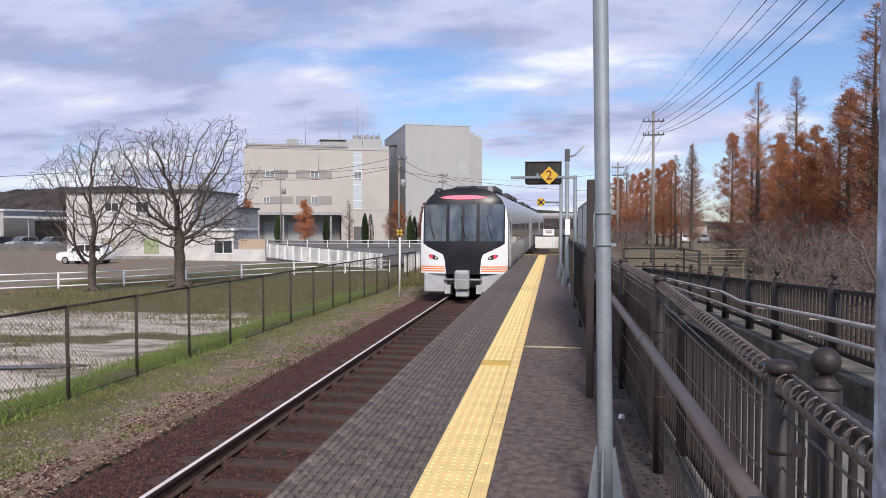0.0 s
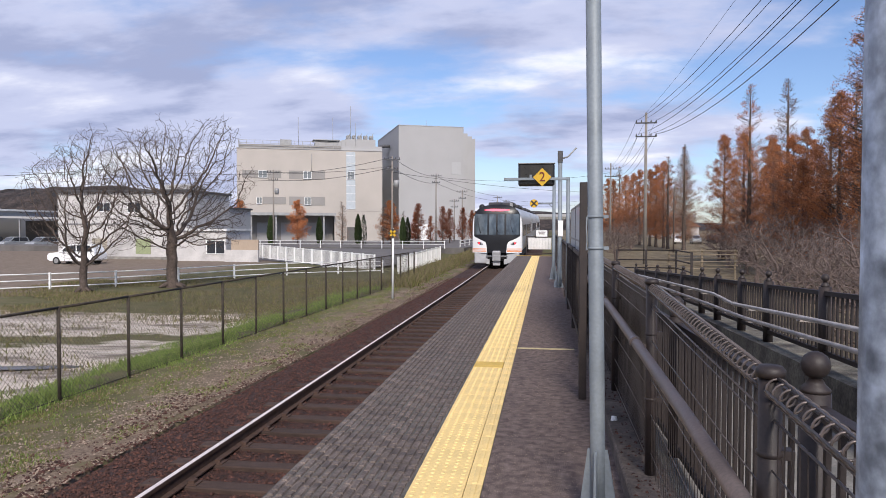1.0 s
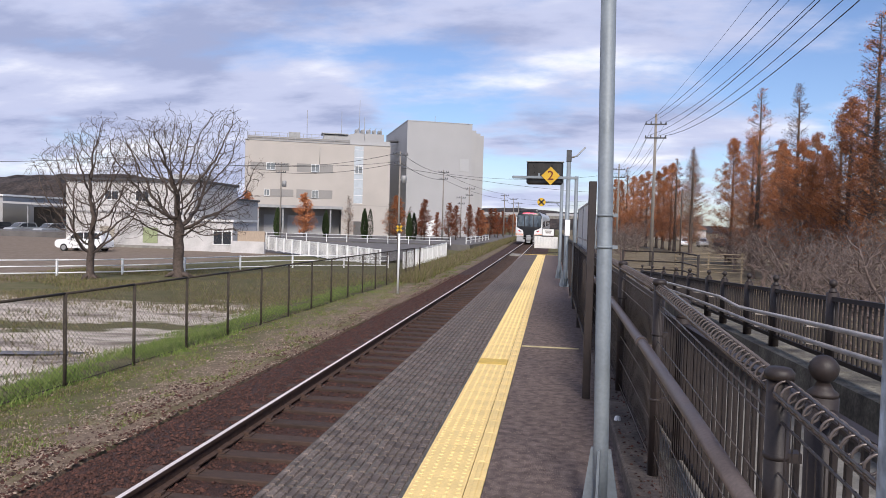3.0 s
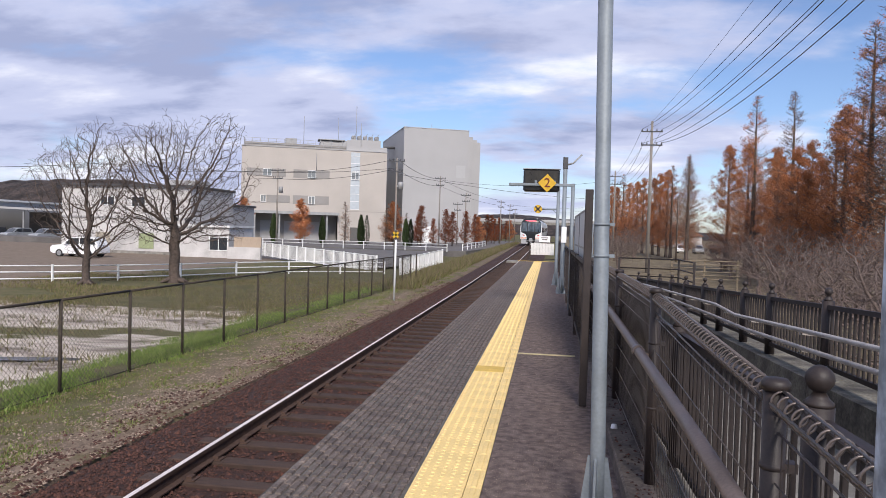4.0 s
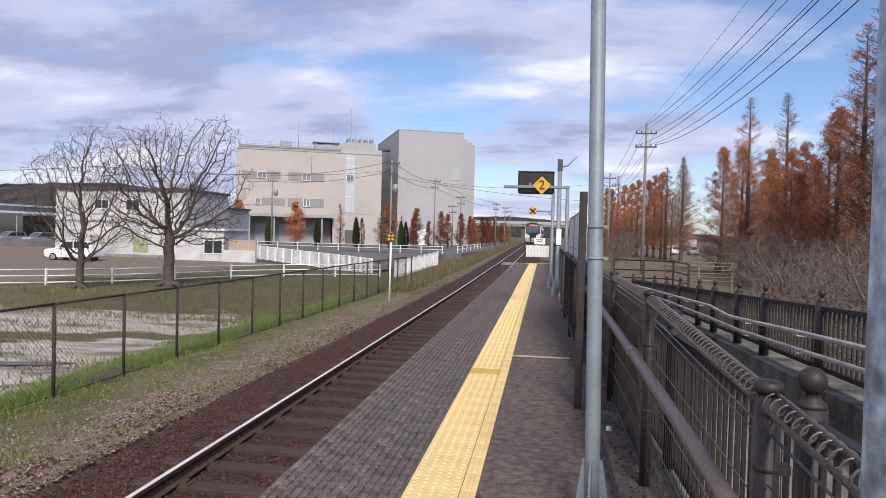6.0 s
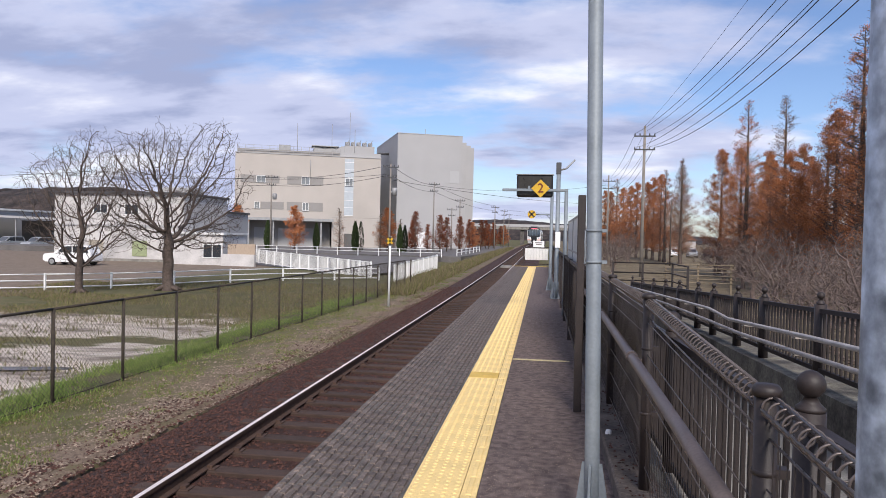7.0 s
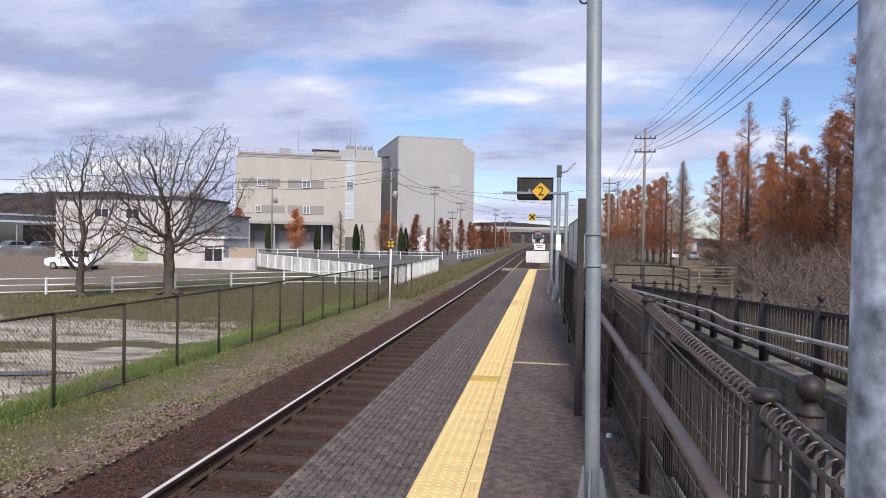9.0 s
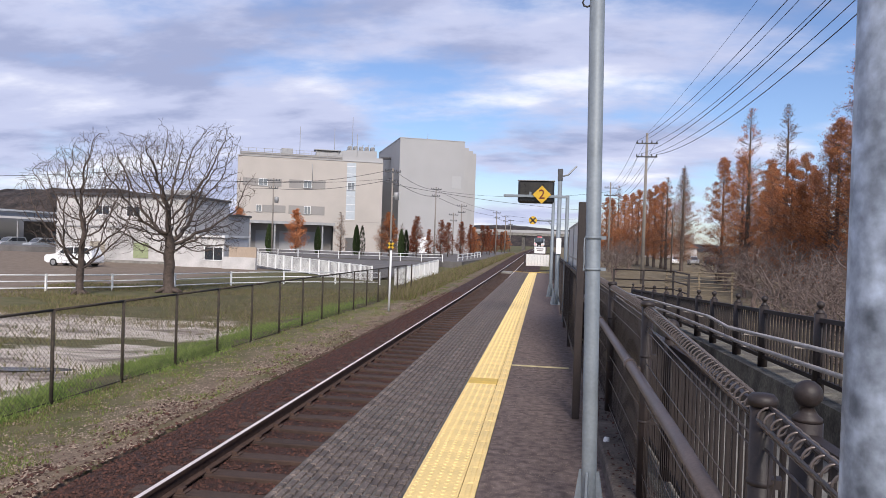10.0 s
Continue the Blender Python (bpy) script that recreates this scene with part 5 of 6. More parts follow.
def car(m, label, paint, estate=True):
    """A parked car along x, nose towards -x, wheels on z 0."""
    c = thing("car", m, label, "car", "parked cars")
    low = [(-2.1, 0.42), (-2.12, 0.75), (-1.95, 0.92), (-1.15, 1.02), (2.0, 1.02), (2.1, 0.85), (2.1, 0.40), (1.75, 0.28), (-1.85, 0.28)]
    top = [(-1.25, 1.0), (-0.45, 1.58), (0.2, 1.68), (1.7, 1.64), (2.04, 1.02)]
    body = Mesh()
    body.prism(low, -0.82, 0.82)
    body.prism([(x, z) for x, z in top], -0.70, 0.70)
    part("body", body, paint, c)
    for s in (-1, 1):
        y0, y1 = sorted((s * 0.70, s * 0.712))
        g = Mesh()
        g.prism([(-0.95, 1.06), (-0.38, 1.52), (0.35, 1.58), (0.35, 1.06)], y0, y1)
        part("window", g, M["dark_glass"], c)
        part("window", Mesh().prism([(0.45, 1.06), (0.45, 1.58), (1.6, 1.55), (1.85, 1.06)], y0, y1), M["dark_glass"], c)
        for x in (-1.3, 1.3):
            a, b = sorted((s * 0.64, s * 0.84))
            w = part("wheel", Mesh().tube([(x, a, 0.31), (x, b, 0.31)], 0.31, 18), M["tyre"], c)
            e, f = sorted((s * 0.845, s * 0.855))
            part("rim", Mesh().tube([(x, e, 0.31), (x, f, 0.31)], 0.2, 14), M["metal_grey"], w, "grey wheel rim")
        part("mirror", Mesh().box(-0.75, -0.6, min(s * 0.82, s * 0.98), max(s * 0.82, s * 0.98), 1.02, 1.14, 0.02), paint, c)
        part("headlight", Mesh().box(-2.13, -2.0, min(s * 0.5, s * 0.78), max(s * 0.5, s * 0.78), 0.66, 0.8, 0.02), M["panel_grey"], c)
    part("windscreen", Mesh().add([(-1.22, -0.64, 1.05), (-1.22, 0.64, 1.05), (-0.50, 0.6, 1.57), (-0.50, -0.6, 1.57)], [(0, 1, 2, 3)]), M["dark_glass"], c)
    return c


car(pose(-38.1, 53.2, -1.62), "white estate car parked before the white building", M["train_white"])
SILVER = mat("car_silver", (0.42, 0.43, 0.44), 0.35, 0.4, var=0.05, bump=0)
DARKC = mat("car_dark", (0.04, 0.04, 0.05), 0.3, 0.2, var=0.05, bump=0)
for x, p, l in ((-73.5, SILVER, "silver car parked under the shed"), (-69.0, SILVER, "silver car parked under the shed"), (-77.5, DARKC, "dark car parked under the shed")):
    car(pose(x, 89, -1.6, 0, 0, 80), l, p)


def shed():
    s = thing("open_shed", pose(-84, 95, -1.65), "long open-fronted grey shed with shelves inside", "shed")
    part("roof", Mesh().prism([(0, 4.5), (22, 4.0), (22, 4.25), (0, 4.8)], -1, 10), M["grey_wall"], s, "pale sheet roof")
    part("back_wall", Mesh().box(0, 22, 9.5, 10, 0, 4.1), M["dark_wall"], s)
    for x in (0.2, 7, 14, 21.6):
        part("post", Mesh().box(x, x + 0.2, -0.6, -0.4, 0, 4.2), M["metal_grey"], s)
    for z in (0.9, 1.8, 2.7):
        part("shelf", Mesh().box(8, 21, 5, 7, z, z + 0.12), mat("shelf_red", (0.25, 0.12, 0.09), 0.7), s, "red-brown shelf")
    for k in range(9):
        h = 0.4 + 0.3 * ((k * 7) % 3) / 3
        part("crate", Mesh().box(8.3 + 1.4 * k, 9.3 + 1.4 * k, 5.1, 6.6, 1.02 if k % 2 else 1.92, (1.02 if k % 2 else 1.92) + h, 0.03), M["band_grey"], s)
    g = thing("grey_hall", pose(-104, 99, -1.65), "pale grey hall at the yard's edge", "building")
    part("wall", Mesh().box(0, 19, 0, 14, 0, 5.6), M["grey_wall"], g)
    part("roof", Mesh().box(-0.3, 19.3, -0.3, 14.3, 5.6, 5.9), M["off_white"], g)
    wall_window(g, 12, 15, 1.2, 2.6, 0, 3)
    cone = thing("traffic_cone", pose(-43.5, 47.5, -1.6), "red traffic cone at the yard's edge", "cone")
    part("cone", Mesh().lathe((0, 0, 0.03), [(0.16, 0), (0.03, 0.66), (0.0, 0.66)], 12), mat("cone_red", (0.6, 0.08, 0.05), 0.6), cone)
    part("base", Mesh().box(-0.2, 0.2, -0.2, 0.2, 0, 0.03), M["black"], cone)


shed()


# ---- white fences ----
def rail_fence(pts, name, label, height, rails, post_r=0.045, base=None):
    f = thing(name, pose(0, 0, 0), label, "fence")
    for x, y, z in pts:
        part("post", Mesh().box(x - post_r, x + post_r, y - post_r, y + post_r, z - 0.1, z + height + 0.06, 0.005), M["white"], f)
    for p, q in zip(pts, pts[1:]):
        for h in rails:
            part("rail", Mesh().tube([(p[0], p[1], p[2] + h), (q[0], q[1], q[2] + h)], 0.032, 6), M["white"], f)
    return f


rail_fence([(-36.5, 20.0, -1.62), (-33.0, 22.9, -1.62), (-29.8, 25.6, -1.62), (-26.6, 28.3, -1.62), (-23.6, 30.9, -1.62), (-21.6, 33.1, -1.62), (-19.8, 36.0, -1.62), (-18.2, 39.5, -1.62), (-16.1, 42.5, -1.62), (-13.4, 44.6, -1.62), (-10.8, 46.1, -1.62)],
           "white_rail_fence", "white three-rail metal fence round the field", 0.80, (0.80, 0.50, 0.18))
rail_fence([(-41 + 2.45 * k, 80.15 + 0.065 * max(0, k - 3), TERRACE_Z) for k in range(13)], "guard_rail", "white two-rail guard rail along the raised road", 0.75, (0.75, 0.4))
rail_fence([(-10.2, 84 + 5.0 * k, TERRACE_Z) for k in range(7)], "guard_rail", "white two-rail guard rail along the raised road", 0.75, (0.75, 0.4))


def slat_fence(a, b, za, zb, h, n, name, label):
    f = thing(name, pose(0, 0, 0), label, "fence")
    a, b = Vector((*a, za)), Vector((*b, zb))
    for k in range(n + 1):
        p = a + (b - a) * (k / n)
        part("post", Mesh().box(p.x - 0.05, p.x + 0.05, p.y - 0.05, p.y + 0.05, p.z, p.z + h + 0.06), M["white"], f)
        if k < n:
            q = a + (b - a) * ((k + 1) / n)
            d = q - p
            m = Mesh()
            for j in range(1, 9):
                e = p + d * (j / 9)
                m.box(e.x - 0.025, e.x + 0.025, e.y - 0.01, e.y + 0.01, e.z + 0.1, e.z + h - 0.03)
            part("slats", m, M["off_white"], f, kind="stuff")
            for z in (0.08, h):
                part("cross_rail", Mesh().beam(p + Vector((0, 0, z)), q + Vector((0, 0, z)), 0.04, 0.05), M["white"], f)
    return f


slat_fence((-26.5, 62.0), (-12.2, 49.6), -1.35, -1.75, 1.2, 13, "slat_fence", "white slatted metal fence along the sloping path")
slat_fence((-9.2, 43.5), (-8.4, 56), -1.55, -1.2, 1.1, 8, "slat_fence", "white slatted metal fence beside the track")
pth = Mesh().add([(-30, 66, -1.58), (-13, 50.5, -1.58), (-10, 54, -1.2), (-12, 80, -1.0), (-30, 79.5, -1.0)], [(0, 1, 2, 3, 4)])
single("path", pth, M["road"], "sloping grey asphalt path up to the road", "path", kind="structure")


# ---- trees ----
def limb(m, p, q, r0, r1, n=5):
    m.tube([p, q], [r0, r1], n, caps=False)


def bare_tree(name, m, seed, fork, centre, radii, trunk_r, label, material, count=1500, step=0.22, kill=0.30, reach=4.0, leader=0.9, tip=0.007, spur=0.3, group="", lean=0.0):
    """A leafless tree that grows towards points scattered through its crown; limbs thicken with what they carry."""
    rng = np.random.default_rng(seed)
    t = thing(name, m, label, "tree", group)
    cen, rad = np.array(centre, float), np.array(radii, float)
    pts = []
    while len(pts) < count:
        p = rng.uniform(-1, 1, 3)
        q = float(np.linalg.norm(p))
        lump = noise.noise(Vector(p * 1.7 + seed)) * 0.35
        if q < 0.9 + lump and rng.random() < 0.25 + 0.75 * q and (p * rad + cen)[2] > fork + 0.1:
            pts.append(p * rad + cen)
    goal = np.array(pts)
    n0 = max(3, int((fork + leader) / step))
    nodes = [np.array((lean * k / n0 + 0.03 * math.sin(k * 1.3), 0.03 * math.cos(k * 1.7), -0.1 + (fork + leader + 0.1) * k / n0)) for k in range(n0 + 1)]
    parent = [-1] + list(range(n0))
    kids = [1] * n0 + [0]
    start = next(k for k, p in enumerate(nodes) if p[2] >= fork - 0.05)
    base = np.array(nodes)
    d = np.linalg.norm(goal[:, None] - base[None, start:], axis=2)
    near, dist = d.argmin(1) + start, d.min(1)
    for _ in range(120):
        live = dist < reach
        if not live.any():
            break
        sums = collections.defaultdict(lambda: np.zeros(3))
        for i, v in zip(near[live], (goal - np.array(nodes)[near])[live]):
            sums[i] += v / (np.linalg.norm(v) + 1e-6)
        fresh = []
        for i, v in sums.items():
            if kids[i] >= 4:
                continue
            back = nodes[i] - nodes[parent[i]] if parent[i] >= 0 else np.array((0, 0, 1.0))
            v = v / (np.linalg.norm(v) + 1e-6) + 0.35 * back / (np.linalg.norm(back) + 1e-6) + rng.normal(0, 0.22, 3)
            kids[i] += 1
            fresh.append(len(nodes))
            nodes.append(nodes[i] + step * v / np.linalg.norm(v))
            parent.append(i)
            kids.append(0)
        if not fresh:
            break
        d = np.linalg.norm(goal[:, None] - np.array([nodes[i] for i in fresh])[None], axis=2)
        k = d.argmin(1)
        best = d[np.arange(len(goal)), k]
        closer = best < dist
        near[closer], dist[closer] = np.array(fresh)[k[closer]], best[closer]
        keep = dist > kill
        goal, near, dist = goal[keep], near[keep], dist[keep]
        if not len(goal):
            break
    for i in [i for i in range(n0 + 1, len(nodes)) if kids[i] == 0]:
        for _ in range(2):
            v = nodes[i] - nodes[parent[i]]
            v = v / np.linalg.norm(v) + rng.normal(0, 0.55, 3) + np.array((0, 0, 0.2))
            nodes.append(nodes[i] + v / np.linalg.norm(v) * spur * rng.uniform(0.5, 1.2))
            parent.append(i)
            kids.append(0)
    flow = [0.0] * len(nodes)
    child = collections.defaultdict(list)
    for i in range(len(nodes) - 1, 0, -1):
        flow[i] = max(flow[i], 1.0)
        flow[parent[i]] += flow[i]
        child[parent[i]].append(i)
    flow[0] = max(flow[0], 1.0)
    power = math.log(flow[0]) / math.log(trunk_r / tip)
    size = [f ** (1 / power) * tip for f in flow]
    tr, cr = Mesh(), Mesh()
    todo = [(0, -1)]
    while todo:
        i, p = todo.pop()
        run = ([p] if p >= 0 else []) + [i]
        while child[run[-1]]:
            order = sorted(child[run[-1]], key=lambda c: -flow[c])
            todo += [(c, run[-1]) for c in order[1:]]
            run.append(order[0])
        if len(run) < 2:
            continue
        rr = [size[k] for k in run]
        if p >= 0:
            rr[0] = rr[1]
        if p < 0:
            rr[0], rr[1] = rr[0] * 1.45, rr[1] * 1.12
        (tr if rr[0] > trunk_r * 0.3 else cr).tube([nodes[k] for k in run], rr, 9 if rr[0] > 0.08 else 5 if rr[0] > 0.025 else 3, caps=False)
    for k in range(5):
        a = 1.3 * k + rng.random()
        tr.tube([(0, 0, 0.16), (math.cos(a) * trunk_r * 1.6, math.sin(a) * trunk_r * 1.6, 0.03), (math.cos(a) * trunk_r * 2.6, math.sin(a) * trunk_r * 2.6, -0.06)], [trunk_r * 0.6, trunk_r * 0.4, trunk_r * 0.15], 6)
    part("trunk", tr, material, t)
    part("crown", cr, material, t, "bare twiggy crown")
    return t


bare_tree("bare_tree", pose(-18.6, 33.2, -1.5), 11, 1.75, (0.2, 0, 4.8), (4.2, 3.9, 3.75), 0.26, "large leafless tree with spreading crown by the white fence", M["bark"], 4200, 0.20, 0.21, 4.0, 0.9, 0.0055, 0.26)
bare_tree("bare_tree", pose(-21.2, 30.0, -1.5), 5, 0.95, (0.1, 0, 4.1), (2.7, 2.6, 3.5), 0.17, "smaller leafless tree with forked trunk by the white fence", M["bark"], 2600, 0.17, 0.18, 3.5, 0.3, 0.005, 0.22)


def leafy(m, rng, spots, size):
    """Small needle sprays: (centre, spread, how many) for each spot."""
    cen = np.repeat(np.array([tuple(p) for p, _, _ in spots]), [n for _, _, n in spots], axis=0)
    wide = np.repeat(np.array([w for _, w, _ in spots]), [n for _, _, n in spots])[:, None]
    g = np.random.default_rng(rng.randint(0, 9999))
    k = len(cen)
    cen = cen + g.normal(0, 1, (k, 3)) * wide * (1, 1, 0.8)
    a = g.uniform(-1, 1, (k, 3)) - (0, 0, 0.15)
    a /= np.linalg.norm(a, axis=1)[:, None]
    b = np.cross(a, g.normal(0, 1, (k, 3)))
    b /= np.linalg.norm(b, axis=1)[:, None]
    s = size * g.uniform(0.5, 1.3, (k, 1))
    v = np.stack([cen - b * s * 0.3, cen + a * s, cen + b * s * 0.3], 1).reshape(-1, 3)
    m.add(v.tolist(), np.arange(3 * k).reshape(-1, 3).tolist())


def redwood(name, m, seed, height, width, leaves, material, label, size=0.2, bare=0.0, group="autumn conifers"):
    """A conical deciduous conifer; bare thins the needles towards the top."""
    rng = random.Random(seed)
    t = thing(name, m, label, "tree", group)
    tr, br, lf = Mesh(), Mesh(), Mesh()
    spots = []
    tr.tube([(0, 0, -0.1), (0, 0, 0.5), (0.05, 0, height * 0.5), (0, 0, height)], [height * 0.022, height * 0.017, height * 0.010, 0.015], 8)
    n = int(height * 13)
    per = max(1, leaves // (n * 4))
    for k in range(n):
        f = (k + rng.random()) / n
        z = height * (0.09 + 0.9 * f)
        prof = min(1.0, 0.45 + f * 2.6) * (1 - f) ** 0.8
        ln = width * prof * rng.uniform(0.55, 1.15) + 0.15
        a = rng.uniform(0, 2 * math.pi)
        d = Vector((math.cos(a), math.sin(a), rng.uniform(0.35, 0.75))).normalized()
        p = Vector((0, 0, z))
        q = p + d * ln
        br.tube([p, p + d * ln * 0.5 + Vector((0, 0, -0.05)), q], [0.03 * (1 - f) + 0.012, 0.016, 0.007], 3, caps=False)
        for s in range(4):
            u = 0.3 + 0.7 * (s + rng.random()) / 4
            c = p + d * ln * u
            tw = Vector((rng.uniform(-1, 1), rng.uniform(-1, 1), rng.uniform(-0.2, 0.6))).normalized() * 0.45 * (1 - 0.5 * f)
            br.tube([c, c + tw], [0.010, 0.006], 3, caps=False)
            if rng.random() < bare * (0.35 + f):
                continue
            spots.append((c + tw * 0.5, 0.11 + 0.10 * (1 - f), per))
    leafy(lf, rng, spots, size)
    part("trunk", tr, M["bark"], t)
    part("branchwork", br, M["bark"], t)
    part("needles", lf, material, t, "rust-brown autumn needles")
    return t


DENSE = redwood("redwood_tree", pose(16.5, 70, -1.55), 1, 11.7, 3.7, 46000, M["rust_leaf"], "dense rust-orange autumn conifer", 0.085, 0.42)
SPARSE = redwood("redwood_tree", pose(16.2, 60.5, -1.55), 2, 14.6, 3.4, 36000, M["rust_leaf"], "tall thinning rust-brown autumn conifer", 0.08, 0.72)
BARE = redwood("redwood_tree", pose(16.4, 52, -1.55), 3, 13.3, 2.8, 15000, M["dry_leaf"], "half-bare brown autumn conifer", 0.09, 0.7)
for src, x, y, s in ((DENSE, 16.8, 64.5, 0.95), (DENSE, 17.0, 57.0, 0.80), (DENSE, 16.0, 49.5, 0.78), (SPARSE, 17.2, 46.5, 0.74), (DENSE, 16.6, 43.5, 0.92), (SPARSE, 16.5, 40.2, 1.0), (BARE, 17.2, 38.4, 1.1),
                     (SPARSE, 16.4, 36.8, 1.14), (SPARSE, 17.2, 33.5, 1.1), (BARE, 15.6, 34.6, 0.85), (DENSE, 18.5, 52.5, 0.75), (DENSE, 18.8, 46.8, 0.72), (DENSE, 18.2, 61, 0.85), (DENSE, 19.4, 57, 0.9), (BARE, 19.6, 49, 0.95), (DENSE, 15.6, 46.4, 0.62), (DENSE, 19.5, 66, 0.95),
                     (BARE, 16.8, 91, 1.0), (SPARSE, 17.5, 95, 0.92), (BARE, 18.4, 100, 1.0), (SPARSE, 17.0, 104, 0.9), (DENSE, 17.2, 109, 1.1), (DENSE, 17.0, 115, 1.1), (DENSE, 16.9, 121, 1.08), (DENSE, 16.1, 128, 1.12), (DENSE, 16.0, 136, 1.12), (DENSE, 15.6, 145, 1.15), (SPARSE, 15.3, 155, 1.1), (DENSE, 15.0, 166, 1.2), (DENSE, 15.0, 180, 1.3)):
    c = copy_thing(src, Matrix.Identity(4))
    c.scale = (s, s, s)
    c.matrix_basis = Matrix.LocRotScale((x, y, -1.55), Euler((0, 0, x * 7 + y)), (s * 1.05, s * 1.05, s))

SHRUB = bare_tree("bare_shrub", pose(9.0, 22, -1.6), 21, 0.6, (0, 0, 1.75), (2.0, 2.0, 1.35), 0.10, "leafless grey-brown orchard tree with crooked limbs", M["bark_pale"], 560, 0.14, 0.20, 2.6, 0.1, 0.006, 0.35, "orchard trees")
SHRUB2 = bare_tree("bare_shrub", pose(7.6, 17.0, -1.6), 33, 0.5, (0.2, 0, 1.9), (2.3, 2.0, 1.5), 0.11, "leafless grey-brown orchard tree with crooked limbs", M["bark_pale"], 620, 0.15, 0.21, 2.6, 0.2, 0.006, 0.4, "orchard trees")
for k, (x, y, s) in enumerate(((6.6, 14.2, 0.95), (9.6, 18.2, 1.1), (7.6, 20.5, 0.95), (11.3, 22.5, 1.1), (8.6, 26.0, 1.0), (11.6, 28.5, 1.1), (14.2, 31.5, 1.15), (10.2, 33, 1.05), (13.0, 35.5, 1.1), (15.6, 38, 1.15), (11.2, 40, 1.1), (14.2, 43, 1.15),
                               (12.8, 48, 1.1), (15.8, 50, 1.2), (13.6, 56, 1.15), (16.4, 60, 1.2), (15.2, 66, 1.2), (7.4, 76, 1.1), (8.6, 88, 1.2), (11.2, 98, 1.3), (7.6, 104, 1.2), (12.6, 108, 1.3), (6.2, 66, 0.9))):
    c = copy_thing((SHRUB, SHRUB2)[k % 2], Matrix.Identity(4))
    c.matrix_basis = Matrix.LocRotScale((x, y, -1.6), Euler((0, 0, k * 1.7)), (s, s, s * (0.9 + 0.05 * (k % 4))))


def cypress(m, seed, h, r, label="trimmed dark green columnar conifer"):
    rng = random.Random(seed)
    t = thing("columnar_conifer", m, label, "tree", "columnar conifers")
    part("trunk", Mesh().tube([(0, 0, -0.1), (0, 0, h * 0.8)], [0.07, 0.02], 6), M["bark"], t)
    lf = Mesh()
    for _ in range(1100):
        f = rng.random()
        rr = r * (min(1, 0.55 + f * 1.4)) * (1 - f ** 3) * rng.uniform(0.6, 1.05)
        a = rng.uniform(0, 6.283)
        c = Vector((rr * math.cos(a), rr * math.sin(a), 0.1 + h * f))
        s = rng.uniform(0.12, 0.26)
        up = Vector((math.cos(a) * 0.4, math.sin(a) * 0.4, 1)).normalized()
        b = up.orthogonal().normalized()
        lf.add([c - b * s * 0.45, c + up * s * 1.4, c + b * s * 0.45], [(0, 1, 2)])
    part("crown", lf, M["cypress"], t)
    return t


CY = cypress(pose(-36.3, 90, TERRACE_Z), 4, 3.6, 0.45)
for x, y, s in ((-29.6, 90, 0.95), (-24.9, 92, 1.05), (-24.2, 92.3, 1.05), (-18.8, 92, 0.95), (-18.2, 92.2, 0.95), (-41.5, 91, 0.9)):
    c = copy_thing(CY, Matrix.Identity(4))
    c.matrix_basis = Matrix.LocRotScale((x, y, TERRACE_Z), Euler((0, 0, x)), (s, s, s))
T1 = redwood("autumn_tree", pose(-34.4, 95, TERRACE_Z), 7, 6.0, 2.3, 12000, M["rust_leaf"], "small rust-orange tree before the factory", 0.12, 0.1, "street trees")
T2 = redwood("autumn_tree", pose(-18.2, 100, TERRACE_Z), 8, 5.7, 1.6, 6000, M["red_leaf"], "small dark red autumn tree by the road", 0.13, 0.35, "street trees")
T3 = redwood("autumn_tree", pose(-27.1, 92, TERRACE_Z), 9, 5.8, 1.3, 2600, M["dry_leaf"], "thin half-bare tree before the factory", 0.11, 0.7, "street trees")
for src, x, y, s in ((T1, -38.4, 85, 0.95), (T1, -21.6, 97, 1.0), (T2, -15.4, 105, 0.95), (T2, -14.6, 107, 0.9), (T2, -19.2, 103, 0.8), (T2, -16.9, 103, 0.7), (T2, -13.2, 112, 0.95), (T2, -12.2, 117, 0.9), (T1, -12.4, 124, 0.8), (T2, -11.4, 130, 0.95),
                     (T2, -10.6, 138, 0.85), (T2, -11.8, 146, 1.0), (T2, -10.9, 156, 0.9), (T2, -11.6, 166, 1.0), (T2, -10.6, 176, 0.9), (T1, -10.2, 184, 0.9), (T3, -22.4, 96, 0.9), (T3, -44, 92, 1.0), (T3, -20.2, 99, 0.8)):
    c = copy_thing(src, Matrix.Identity(4))
    c.matrix_basis = Matrix.LocRotScale((x, y, TERRACE_Z), Euler((0, 0, x * 3)), (s, s, s))


